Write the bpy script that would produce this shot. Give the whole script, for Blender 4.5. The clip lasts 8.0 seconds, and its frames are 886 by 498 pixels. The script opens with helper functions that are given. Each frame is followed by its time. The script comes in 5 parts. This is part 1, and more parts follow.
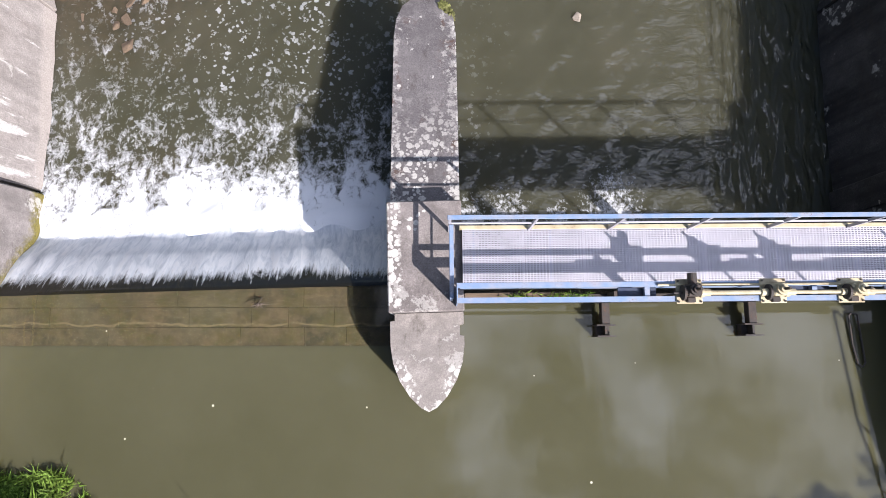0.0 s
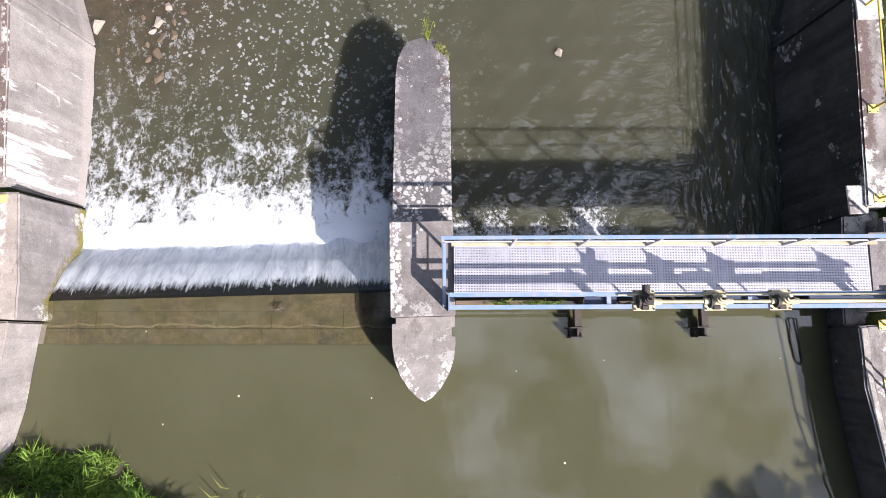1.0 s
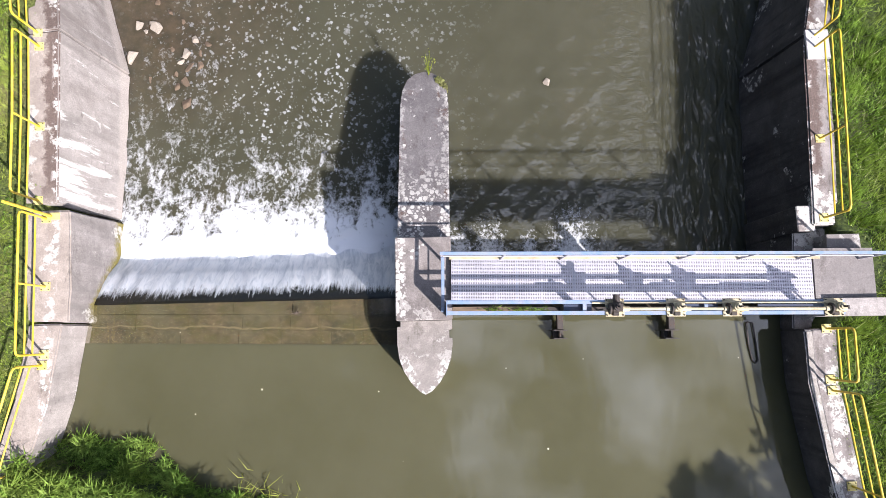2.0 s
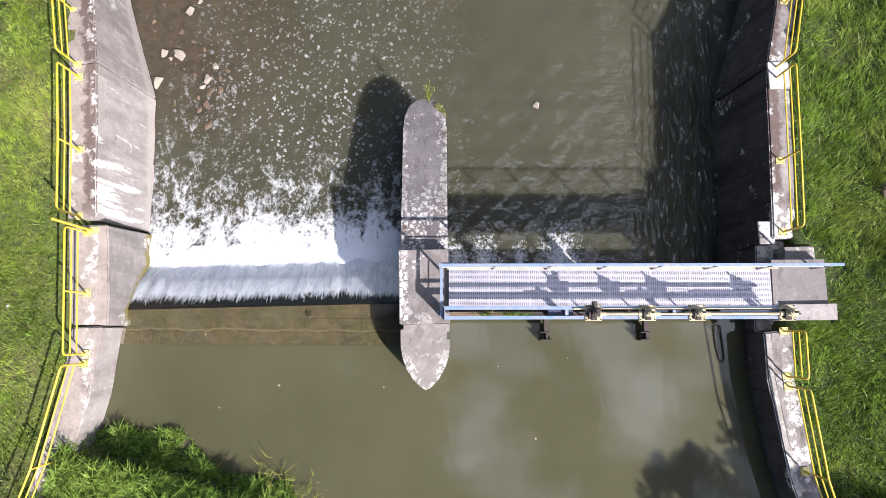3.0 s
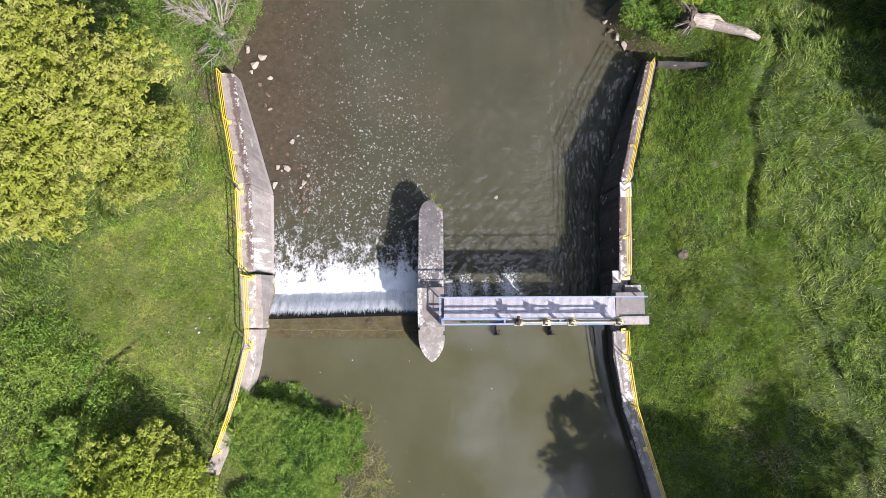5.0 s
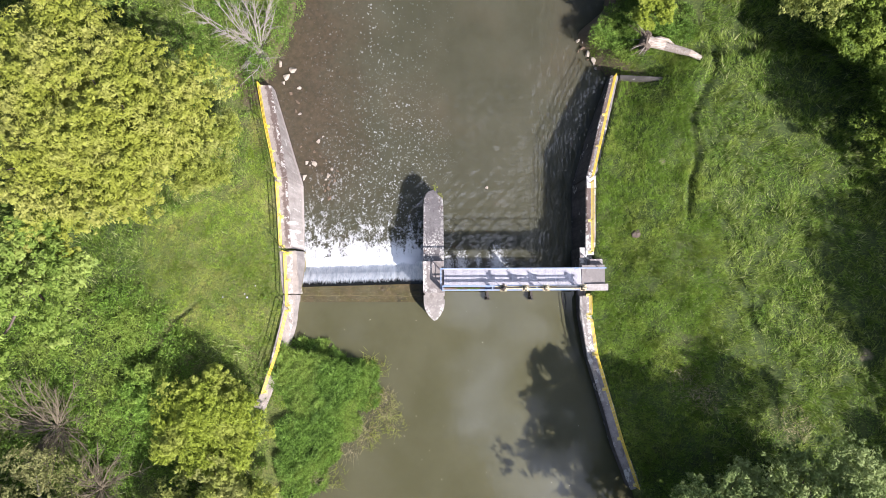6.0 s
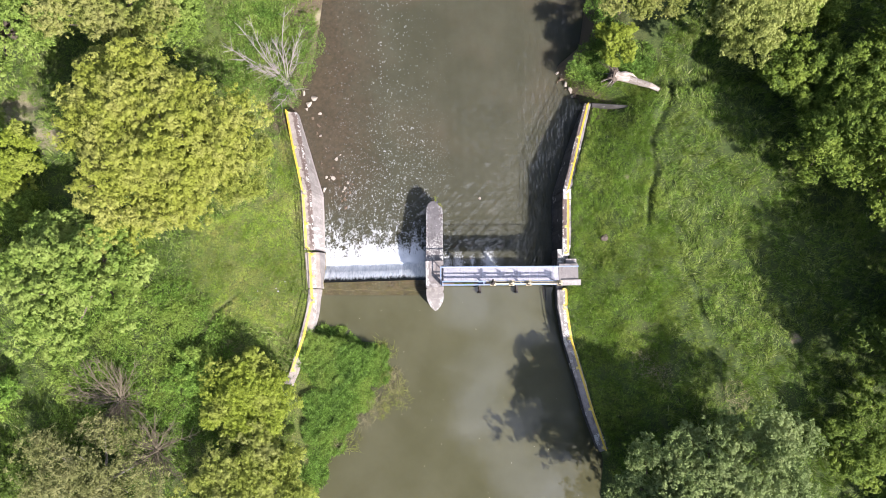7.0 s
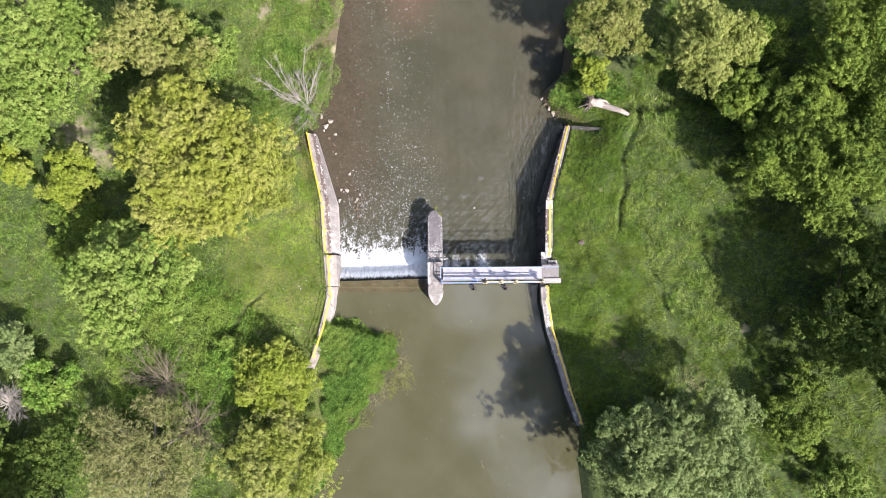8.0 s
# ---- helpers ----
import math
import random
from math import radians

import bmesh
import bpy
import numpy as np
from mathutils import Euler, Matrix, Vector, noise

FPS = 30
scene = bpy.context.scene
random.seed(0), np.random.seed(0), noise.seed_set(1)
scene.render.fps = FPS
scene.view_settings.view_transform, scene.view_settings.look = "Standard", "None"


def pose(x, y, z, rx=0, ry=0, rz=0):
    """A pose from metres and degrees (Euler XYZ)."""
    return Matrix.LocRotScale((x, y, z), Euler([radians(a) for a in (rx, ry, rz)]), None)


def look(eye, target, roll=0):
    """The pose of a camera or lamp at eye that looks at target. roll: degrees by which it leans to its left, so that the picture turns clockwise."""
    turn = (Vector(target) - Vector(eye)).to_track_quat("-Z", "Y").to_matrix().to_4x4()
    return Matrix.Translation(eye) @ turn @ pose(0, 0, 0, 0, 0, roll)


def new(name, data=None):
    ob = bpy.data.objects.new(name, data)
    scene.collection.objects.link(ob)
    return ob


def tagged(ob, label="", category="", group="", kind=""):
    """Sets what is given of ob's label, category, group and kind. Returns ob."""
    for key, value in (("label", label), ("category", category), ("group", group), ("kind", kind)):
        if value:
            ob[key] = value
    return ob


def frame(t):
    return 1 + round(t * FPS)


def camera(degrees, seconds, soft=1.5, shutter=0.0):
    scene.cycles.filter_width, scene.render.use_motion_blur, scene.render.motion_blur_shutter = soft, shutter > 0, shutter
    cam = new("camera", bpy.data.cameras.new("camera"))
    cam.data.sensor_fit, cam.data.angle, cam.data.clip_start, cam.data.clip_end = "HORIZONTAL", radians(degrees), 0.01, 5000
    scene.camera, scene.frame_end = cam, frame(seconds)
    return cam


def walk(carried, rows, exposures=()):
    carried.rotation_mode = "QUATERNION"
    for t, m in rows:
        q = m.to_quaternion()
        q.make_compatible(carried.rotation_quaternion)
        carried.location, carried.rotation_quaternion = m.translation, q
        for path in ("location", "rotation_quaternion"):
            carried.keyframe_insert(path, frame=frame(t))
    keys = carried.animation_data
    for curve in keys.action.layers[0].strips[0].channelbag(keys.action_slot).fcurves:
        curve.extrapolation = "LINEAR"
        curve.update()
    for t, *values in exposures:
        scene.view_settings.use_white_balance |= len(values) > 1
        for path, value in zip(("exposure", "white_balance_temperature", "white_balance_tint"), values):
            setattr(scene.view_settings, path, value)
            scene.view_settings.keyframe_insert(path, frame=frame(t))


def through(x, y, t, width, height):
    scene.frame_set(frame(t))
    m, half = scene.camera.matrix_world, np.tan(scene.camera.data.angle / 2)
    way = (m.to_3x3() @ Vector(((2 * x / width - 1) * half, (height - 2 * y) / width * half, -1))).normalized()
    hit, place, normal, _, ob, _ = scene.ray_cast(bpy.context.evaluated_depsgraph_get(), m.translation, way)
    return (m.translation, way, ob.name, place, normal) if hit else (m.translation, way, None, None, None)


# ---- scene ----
# ---------------------------------------------------------------- camera
cam = camera(70.0, 8.0, soft=0.8)
# seconds, x, y, z, tilt to the north, lean, turn
PATH = [
    (0, 0.228, 1.185, 11.481, 8.42, -0.12, -1.71),
    (0.5, 0.266, 1.219, 12.428, 8.23, -0.20, -1.65),
    (1, 0.339, 1.256, 13.336, 8.08, -0.14, -1.52),
    (1.5, 0.316, 1.291, 14.237, 7.92, -0.25, -1.51),
    (2.8, 0.422, 1.430, 16.615, 7.69, -0.11, -1.21),
    (3, 0.385, 1.439, 17.000, 7.65, -0.21, -1.35),
    (3.5, 0.379, 1.512, 20.239, 7.50, -0.36, -1.46),
    (4, 0.448, 1.582, 23.941, 7.29, -0.16, -1.50),
    (4.5, 0.572, 1.801, 27.681, 7.15, 0.15, -1.50),
    (4.8, 0.660, 1.940, 29.930, 6.55, 0.26, -1.51),
    (5, 0.719, 2.005, 31.415, 6.44, 0.31, -1.52),
    (5.2, 0.757, 1.867, 32.868, 4.98, 0.34, -1.47),
    (6.5, 0.519, 0.875, 42.483, 4.68, 0.03, -1.62),
    (7, 0.596, 0.587, 46.077, 4.85, 0.09, -1.63),
    (7.5, 0.682, 0.331, 49.763, 4.91, 0.12, -1.68),
    (8, 0.765, 0.125, 53.446, 4.95, 0.23, -1.70),
]
walk(cam, [(t, pose(x, y, z, tilt, lean, turn)) for t, x, y, z, tilt, lean, turn in PATH],
     [(0.0, 0.88, 6350, 17), (1.5, 1.06, 6350, 17), (3.0, 0.98, 6350, 17), (3.5, 0.74, 6350, 17), (4.5, 0.83, 6350, 17), (5.0, 0.96, 6350, 17), (8.0, 1.27, 6350, 17)])

# ---------------------------------------------------------------- light
SUN_AZ, SUN_EL = radians(137.0), radians(41.0)

world = bpy.data.worlds.new("world")
scene.world = world
world.use_nodes = True
wn, wl = world.node_tree.nodes, world.node_tree.links
wn.clear()
w_sky = wn.new("ShaderNodeTexSky")
w_sky.sky_type, w_sky.sun_disc = "NISHITA", False
w_sky.sun_elevation, w_sky.sun_rotation = SUN_EL, SUN_AZ
w_co = wn.new("ShaderNodeTexCoord")
w_noise = wn.new("ShaderNodeTexNoise")
w_noise.inputs["Scale"].default_value, w_noise.inputs["Detail"].default_value = 6.5, 6.0
w_ramp = wn.new("ShaderNodeValToRGB")
w_ramp.color_ramp.elements[0].position, w_ramp.color_ramp.elements[1].position = 0.57, 0.8
w_mix = wn.new("ShaderNodeMixRGB")
w_mix.inputs[2].default_value = (55.0, 60.0, 71.0, 1)
w_bg = wn.new("ShaderNodeBackground")
w_bg.inputs["Strength"].default_value = 0.05
w_out = wn.new("ShaderNodeOutputWorld")
w_map = wn.new("ShaderNodeMapping")
w_map.inputs["Location"].default_value = (3.1, 1.7, 0.4)
wl.new(w_co.outputs["Generated"], w_map.inputs["Vector"])
wl.new(w_map.outputs["Vector"], w_noise.inputs["Vector"])
w_dot = wn.new("ShaderNodeVectorMath")
w_dot.operation = "DOT_PRODUCT"
w_dot.inputs[1].default_value = (0.52, -0.06, 1.19)
w_add = wn.new("ShaderNodeMath")
wl.new(w_co.outputs["Generated"], w_dot.inputs[0])
wl.new(w_noise.outputs["Fac"], w_add.inputs[0])
wl.new(w_dot.outputs["Value"], w_add.inputs[1])
w_less = wn.new("ShaderNodeMath")
w_less.operation, w_less.inputs[1].default_value = "SUBTRACT", 1.12
wl.new(w_add.outputs["Value"], w_less.inputs[0])
wl.new(w_less.outputs["Value"], w_ramp.inputs["Fac"])
wl.new(w_ramp.outputs["Color"], w_mix.inputs[0])
wl.new(w_sky.outputs["Color"], w_mix.inputs[1])
wl.new(w_mix.outputs["Color"], w_bg.inputs["Color"])
wl.new(w_bg.outputs["Background"], w_out.inputs["Surface"])

sun = new("sun", bpy.data.lights.new("sun", "SUN"))
sun.data.energy, sun.data.angle, sun.data.color = 5.0, radians(0.53), (1.0, 0.965, 0.92)
sun.matrix_world = look((math.sin(SUN_AZ) * 60, math.cos(SUN_AZ) * 60, math.tan(SUN_EL) * 60), (0, 0, 0))

# ---------------------------------------------------------------- materials
class Mat:
    """A small builder of node materials."""

    def __init__(self, name):
        self.mat = bpy.data.materials.new(name)
        self.mat.use_nodes = True
        self.t = self.mat.node_tree
        self.t.nodes.clear()
        self.out = self.t.nodes.new("ShaderNodeOutputMaterial")
        self.co = self.t.nodes.new("ShaderNodeTexCoord").outputs["Object"]

    def node(self, kind, inputs=None, operation="", feature="", blend=""):
        n = self.t.nodes.new("ShaderNode" + kind)
        if operation:
            n.operation = operation
        if feature:
            n.feature = feature
        if blend:
            n.blend_type = blend
        for k, v in (inputs or {}).items():
            if isinstance(v, bpy.types.NodeSocket):
                self.t.links.new(v, n.inputs[k])
            else:
                n.inputs[k].default_value = v
        return n

    def scaled(self, sx, sy, sz, co=None):
        return self.node("Mapping", {"Vector": co or self.co, "Scale": (sx, sy, sz)}).outputs[0]

    def noise(self, scale, detail=4.0, rough=0.55, co=None, distort=0.0):
        return self.node("TexNoise", {"Vector": co or self.co, "Scale": scale, "Detail": detail, "Roughness": rough, "Distortion": distort}).outputs["Fac"]

    def voronoi(self, scale, co=None, feature="F1", rand=1.0):
        return self.node("TexVoronoi", {"Vector": co or self.co, "Scale": scale, "Randomness": rand}, feature=feature).outputs["Distance"]

    def ramp(self, fac, a, b, lo=0.0, hi=1.0):
        return self.node("MapRange", {"Value": fac, "From Min": a, "From Max": b, "To Min": lo, "To Max": hi}).outputs[0]

    def math(self, op, a, b=0.0):
        return self.node("Math", {0: a, 1: b}, operation=op).outputs[0]

    def mix(self, fac, a, b, blend="MIX"):
        def col(v):
            return v if isinstance(v, bpy.types.NodeSocket) else (*v, 1.0)
        return self.node("MixRGB", {0: fac, 1: col(a), 2: col(b)}, blend=blend).outputs[0]

    def bump(self, height, strength, distance, normal=None):
        ins = {"Height": height, "Strength": strength, "Distance": distance}
        if normal is not None:
            ins["Normal"] = normal
        return self.node("Bump", ins).outputs[0]

    def finish(self, shader):
        self.t.links.new(shader, self.out.inputs["Surface"])
        return self.mat

    def principled(self, colour, rough=0.8, normal=None, metal=0.0, **more):
        ins = {"Base Color": colour if isinstance(colour, bpy.types.NodeSocket) else (*colour, 1.0), "Roughness": rough, "Metallic": metal}
        if normal is not None:
            ins["Normal"] = normal
        ins.update(more)
        return self.node("BsdfPrincipled", ins).outputs[0]


def concrete(name, light, dark, lichen=0.5, streak=0.0, moss=0.2, lichen_size=3.0, algae=False, edge=None, both=False, lobes="", lime=False, band=None):
    """Weathered concrete: broad stains, grain, pale lichen rings and dark growth."""
    m = Mat(name)
    broad = m.noise(0.9, 5.0, 0.6)
    colour = m.mix(m.ramp(broad, 0.35, 0.68), light, dark)
    patchy = m.noise(2.4, 9.0, 0.76)
    colour = m.mix(m.ramp(patchy, 0.5, 0.6, 0.0, 0.55), colour, [min(0.62, c * 1.3) for c in light])
    colour = m.mix(m.ramp(patchy, 0.46, 0.36, 0.0, 0.5), colour, [c * 0.72 for c in dark])
    if streak:
        runs = m.noise(1.0, 5.0, 0.6, m.scaled(0.3, 2.6, 0.25))
        colour = m.mix(m.ramp(runs, 0.47, 0.68, 0.0, streak), colour, [c * 0.38 for c in dark])
        pale = m.noise(1.0, 6.0, 0.7, m.scaled(0.4, 2.2, 0.5))
        colour = m.mix(m.ramp(pale, 0.57, 0.66, 0.0, streak * 0.5), colour, [min(0.6, c * 1.5) for c in light])
    if lime:
        # lime that has run down the upper face
        at = m.node("SeparateXYZ", {0: m.co}).outputs
        run = m.noise(1.0, 7.0, 0.68, m.scaled(0.45, 3.6, 0.5))
        zone = m.math("MULTIPLY", m.ramp(at[2], -1.9, 0.3), m.math("MULTIPLY", m.ramp(at[1], 4.5, 5.0), m.ramp(at[1], 7.4, 5.6, 0.0, 1.0)))
        colour = m.mix(m.ramp(m.math("ADD", run, m.math("MULTIPLY", zone, 0.19)), 0.61, 0.65, 0.0, 0.9), colour, (0.72, 0.69, 0.66))
        brown = m.noise(1.0, 6.0, 0.7, m.scaled(0.5, 1.1, 0.5))
        colour = m.mix(m.math("MULTIPLY", m.ramp(brown, 0.53, 0.64, 0.0, 0.85), m.ramp(at[1], 8.0, 10.0, 0.15, 1.0)), colour, (0.12, 0.075, 0.06))
        north = m.ramp(at[1], 8.6, 9.4)
        colour = m.mix(m.math("MULTIPLY", north, m.ramp(m.noise(1.0, 6.0, 0.7, m.scaled(0.6, 1.6, 0.5)), 0.4, 0.6, 0.1, 0.6)), colour, (0.19, 0.155, 0.14))
        # a paler strip along the foot of the face
        foot = m.ramp(m.math("ADD", at[2], m.math("MULTIPLY", m.noise(2.0, 5.0), 0.3)), -1.55, -1.7)
        colour = m.mix(m.math("MULTIPLY", foot, 0.75), colour, (0.46, 0.41, 0.37))
    grain = m.noise(34.0, 6.0, 0.75)
    colour = m.mix(m.ramp(grain, 0.35, 0.7, 0.0, 0.75), colour, [c * 0.62 for c in dark])
    blot = m.noise(7.0, 6.0, 0.7)
    if moss:
        grime = m.noise(1.0, 8.0, 0.75, m.scaled(2.6, 1.1, 2.3))
        colour = m.mix(m.ramp(grime, 0.6 - 0.15 * moss, 0.74, 0.0, 0.85), colour, (0.045, 0.035, 0.028))
    if algae:
        pos = m.node("SeparateXYZ", {0: m.co}).outputs
        above = m.math("SUBTRACT", pos[2], m.ramp(pos[1], 2.2, 3.7, -0.5, -1.75))
        wet = m.ramp(m.math("ADD", above, m.math("MULTIPLY", blot, 0.8)), 0.5, 0.75, 1.0, 0.0)
        wet = m.math("MULTIPLY", wet, m.ramp(pos[1], 1.7, 2.3))
        colour = m.mix(m.math("MULTIPLY", wet, 0.9), colour, m.mix(m.ramp(grain, 0.4, 0.65), (0.22, 0.18, 0.012), (0.05, 0.045, 0.012)))
    if band:
        # dark growth along the inner edge of the crest
        at = m.node("SeparateXYZ", {0: m.co}).outputs
        inner = m.math("ADD", m.ramp(at[1], 4.66, 9.05, band[0], band[1]), m.ramp(at[1], 9.05, 15.3, 0.0, band[2]))
        off = m.math("ABSOLUTE", m.math("SUBTRACT", at[0], inner))
        ragged = m.math("ADD", off, m.math("MULTIPLY", m.math("SUBTRACT", m.noise(3.2, 8.0, 0.75), 0.5), 0.9))
        grow = m.math("MULTIPLY", m.ramp(ragged, 0.36, 0.26), m.ramp(at[1], 4.3, 5.2))
        colour = m.mix(m.math("MULTIPLY", grow, 0.85), colour, m.mix(m.ramp(grain, 0.4, 0.65), (0.13, 0.085, 0.07), (0.05, 0.035, 0.03)))
        rim = m.math("MULTIPLY", m.ramp(off, 0.16, 0.05), m.ramp(m.noise(5.0, 6.0, 0.7), 0.52, 0.56))
        colour = m.mix(m.math("MULTIPLY", rim, 0.9), colour, (0.6, 0.57, 0.54))
    if lichen:
        wob = m.node("MixRGB", {0: 0.13, 1: m.co, 2: m.node("TexNoise", {"Vector": m.co, "Scale": 5.0, "Detail": 5.0}).outputs["Color"]}).outputs[0]
        where = m.ramp(m.noise(0.9, 4.0), 0.66 - 0.24 * lichen, 0.72 - 0.2 * lichen)
        if edge is not None:
            px = m.node("SeparateXYZ", {0: m.co}).outputs[0]
            px = m.math("ABSOLUTE", px) if both else px
            where = m.math("MAXIMUM", m.math("MULTIPLY", where, 0.6), m.ramp(m.math("ADD", px, m.math("MULTIPLY", blot, 0.5)), edge[0], edge[1]))
        crust = m.noise(6.5, 10.0, 0.78)
        crust = m.ramp(m.math("ADD", crust, m.math("MULTIPLY", where, 0.2)), 0.69 if lobes == "tail" else 0.64, 0.73 if lobes == "tail" else 0.68)
        ring = m.math("MULTIPLY", m.ramp(m.voronoi(lichen_size * 1.6, wob), 0.3, 0.27), m.math("MULTIPLY", where, m.ramp(blot, 0.45, 0.55)))
        spots = m.math("MAXIMUM", ring, m.math("MULTIPLY", crust, min(1.0, 0.4 + lichen)))
        if lobes:
            # round lobes of white lichen, crowded along the weathered edges
            at = m.node("SeparateXYZ", {0: m.co}).outputs
            wide = m.math("ABSOLUTE", at[0])
            stray = m.math("MULTIPLY", m.math("SUBTRACT", blot, 0.5), 0.35)
            sparse = m.ramp(m.noise(2.2, 4.0, 0.6), 0.6, 0.63)
            if lobes == "nose":
                inside = m.math("SUBTRACT", m.math("MULTIPLY", m.math("POWER", m.math("MAXIMUM", m.math("DIVIDE", at[1], 1.15), 0.0), 0.6), 0.62), wide)
                zone = m.math("MULTIPLY", m.ramp(m.math("ADD", inside, stray), 0.13, 0.09), m.ramp(at[1], 1.0, 0.75))
                sparse = m.math("MULTIPLY", sparse, 0.12)
            elif lobes == "west":
                zone = m.ramp(m.math("ADD", at[0], stray), -0.4, -0.46)
            else:
                zone = m.math("MAXIMUM", m.ramp(m.math("ADD", wide, stray), 0.6, 0.66), m.math("MULTIPLY", m.ramp(at[1], 6.0, 4.4), m.ramp(m.noise(2.6, 3.0), 0.46, 0.5)))
            round_ = m.node("MixRGB", {0: 0.03, 1: m.co, 2: m.node("TexNoise", {"Vector": m.co, "Scale": 9.0, "Detail": 3.0}).outputs["Color"]}).outputs[0]
            full = 0.4 if lobes == "tail" else 0.48
            disc = m.math("MAXIMUM", m.ramp(m.voronoi(6.5, round_), full, full - 0.04), m.math("MULTIPLY", m.ramp(m.voronoi(14.0, round_), 0.42, 0.37), 0.9))
            few = m.math("MULTIPLY", m.ramp(m.voronoi(7.0, round_), 0.36, 0.33), sparse)
            spots = m.math("MAXIMUM", m.math("MULTIPLY", disc, zone), m.math("MAXIMUM", few, m.math("MULTIPLY", crust, 0.5)))
            if lobes == "tail":
                bloom = m.noise(55.0, 4.0, 0.7)
                colour = m.mix(m.math("MULTIPLY", m.ramp(bloom, 0.48, 0.62, 0.0, 0.4), m.ramp(m.noise(1.8, 5.0, 0.65), 0.4, 0.6, 0.25, 1.0)), colour, (0.33, 0.31, 0.31))
        if both:
            rusty = m.math("MULTIPLY", m.ramp(m.noise(3.0, 8.0, 0.7), 0.55, 0.62), where)
            colour = m.mix(m.math("MULTIPLY", rusty, 0.8), colour, (0.085, 0.045, 0.032))
        pale = m.mix(m.ramp(grain, 0.35, 0.7), (0.58, 0.56, 0.52), (0.38, 0.36, 0.33))
        colour = m.mix(m.math("MULTIPLY", spots, 0.92), colour, pale)
    normal = m.bump(grain, 0.5, 0.01, m.bump(blot, 0.5, 0.03))
    return m.finish(m.principled(colour, 0.9, normal))


def painted_steel(name, colour, worn, rust=0.3, rough=0.45, metal=0.0):
    """Painted or galvanised steel with scuffs and rust bloom."""
    m = Mat(name)
    a = m.noise(3.0, 6.0, 0.65)
    b = m.noise(28.0, 5.0, 0.7)
    c = m.mix(m.ramp(a, 0.4, 0.7), colour, worn)
    spots = m.math("MULTIPLY", m.ramp(b, 0.55, 0.66), m.ramp(a, 0.5, 0.6, 0.0, rust))
    c = m.mix(spots, c, (0.13, 0.055, 0.025))
    return m.finish(m.principled(c, m.ramp(b, 0.3, 0.7, rough, rough + 0.25), m.bump(b, 0.25, 0.004), metal))


CONC_PIER = concrete("pier_concrete", (0.27, 0.24, 0.225), (0.15, 0.13, 0.122), lichen=0.3, moss=0.35, lobes="west")
CONC_NOSE = concrete("nose_concrete", (0.32, 0.288, 0.262), (0.22, 0.196, 0.178), lichen=0.1, moss=0.2, lobes="nose")
CONC_TAIL = concrete("tail_concrete", (0.185, 0.168, 0.166), (0.09, 0.08, 0.082), lichen=0.3, moss=0.35, edge=(0.5, 0.75), both=True, lobes="tail")
CONC_WALL = concrete("wall_concrete", (0.39, 0.355, 0.33), (0.28, 0.25, 0.232), lichen=0.25, streak=0.55, moss=0.03, lime=True)
CONC_WET = concrete("wet_wall_concrete", (0.33, 0.298, 0.28), (0.22, 0.195, 0.182), lichen=0.45, streak=0.45, moss=0.2, algae=True)
CONC_TOP = concrete("wall_top_concrete", (0.4, 0.345, 0.3), (0.28, 0.235, 0.205), lichen=0.35, moss=0.25, band=(-8.66, -8.86, -1.32))
CONC_CREST = concrete("east_crest_concrete", (0.33, 0.295, 0.28), (0.2, 0.175, 0.165), lichen=0.6, moss=0.55, lichen_size=4.0, band=(9.27, 9.5, 2.15))
# streaked concrete; the face's shade is put into its near-black tone
CONC_EAST_SHADED = concrete("shaded_east_wall_concrete", (0.085, 0.076, 0.072), (0.03, 0.027, 0.027), lichen=0.3, streak=0.9, moss=0.4)
CONC_LOW = concrete("low_wall_concrete", (0.11, 0.1, 0.088), (0.06, 0.054, 0.048), lichen=0.1, moss=0.4)
CONC_SLAB = concrete("slab_concrete", (0.25, 0.225, 0.215), (0.19, 0.172, 0.165), lichen=0.25, moss=0.25)
CONC_CURB = concrete("curb_concrete", (0.4, 0.365, 0.345), (0.3, 0.272, 0.255), lichen=0.2, moss=0.15)
ROCK = concrete("rock", (0.4, 0.35, 0.29), (0.24, 0.2, 0.16), lichen=0.0, moss=0.1)
ROCK_WET = concrete("wet_rock", (0.17, 0.115, 0.075), (0.1, 0.075, 0.05), lichen=0.0, moss=0.2)
YELLOW = painted_steel("yellow_paint", (0.62, 0.43, 0.02), (0.7, 0.52, 0.1), rust=0.25)
PLATE_YELLOW = painted_steel("plate_paint", (0.62, 0.5, 0.14), (0.66, 0.58, 0.3), rust=0.3)
GALV = painted_steel("galvanised_steel", (0.43, 0.42, 0.46), (0.37, 0.36, 0.4), rust=0.1, rough=0.4, metal=0.15)
GRATE = painted_steel("bright_galvanised_steel", (0.52, 0.5, 0.54), (0.43, 0.415, 0.45), rust=0.1, rough=0.4, metal=0.5)
BLUE = painted_steel("blue_paint", (0.16, 0.24, 0.38), (0.29, 0.3, 0.34), rust=0.6)
CREAM = painted_steel("cream_paint", (0.5, 0.44, 0.29), (0.34, 0.27, 0.16), rust=0.6)
DARK_STEEL = painted_steel("dark_steel", (0.035, 0.03, 0.028), (0.06, 0.045, 0.035), rust=0.8, rough=0.6)


def wood(name, light, dark):
    m = Mat(name)
    g = m.noise(2.0, 6.0, 0.7, m.scaled(1.0, 14.0, 14.0))
    c = m.mix(m.ramp(g, 0.35, 0.65), light, dark)
    return m.finish(m.principled(c, 0.85, m.bump(g, 0.5, 0.01)))


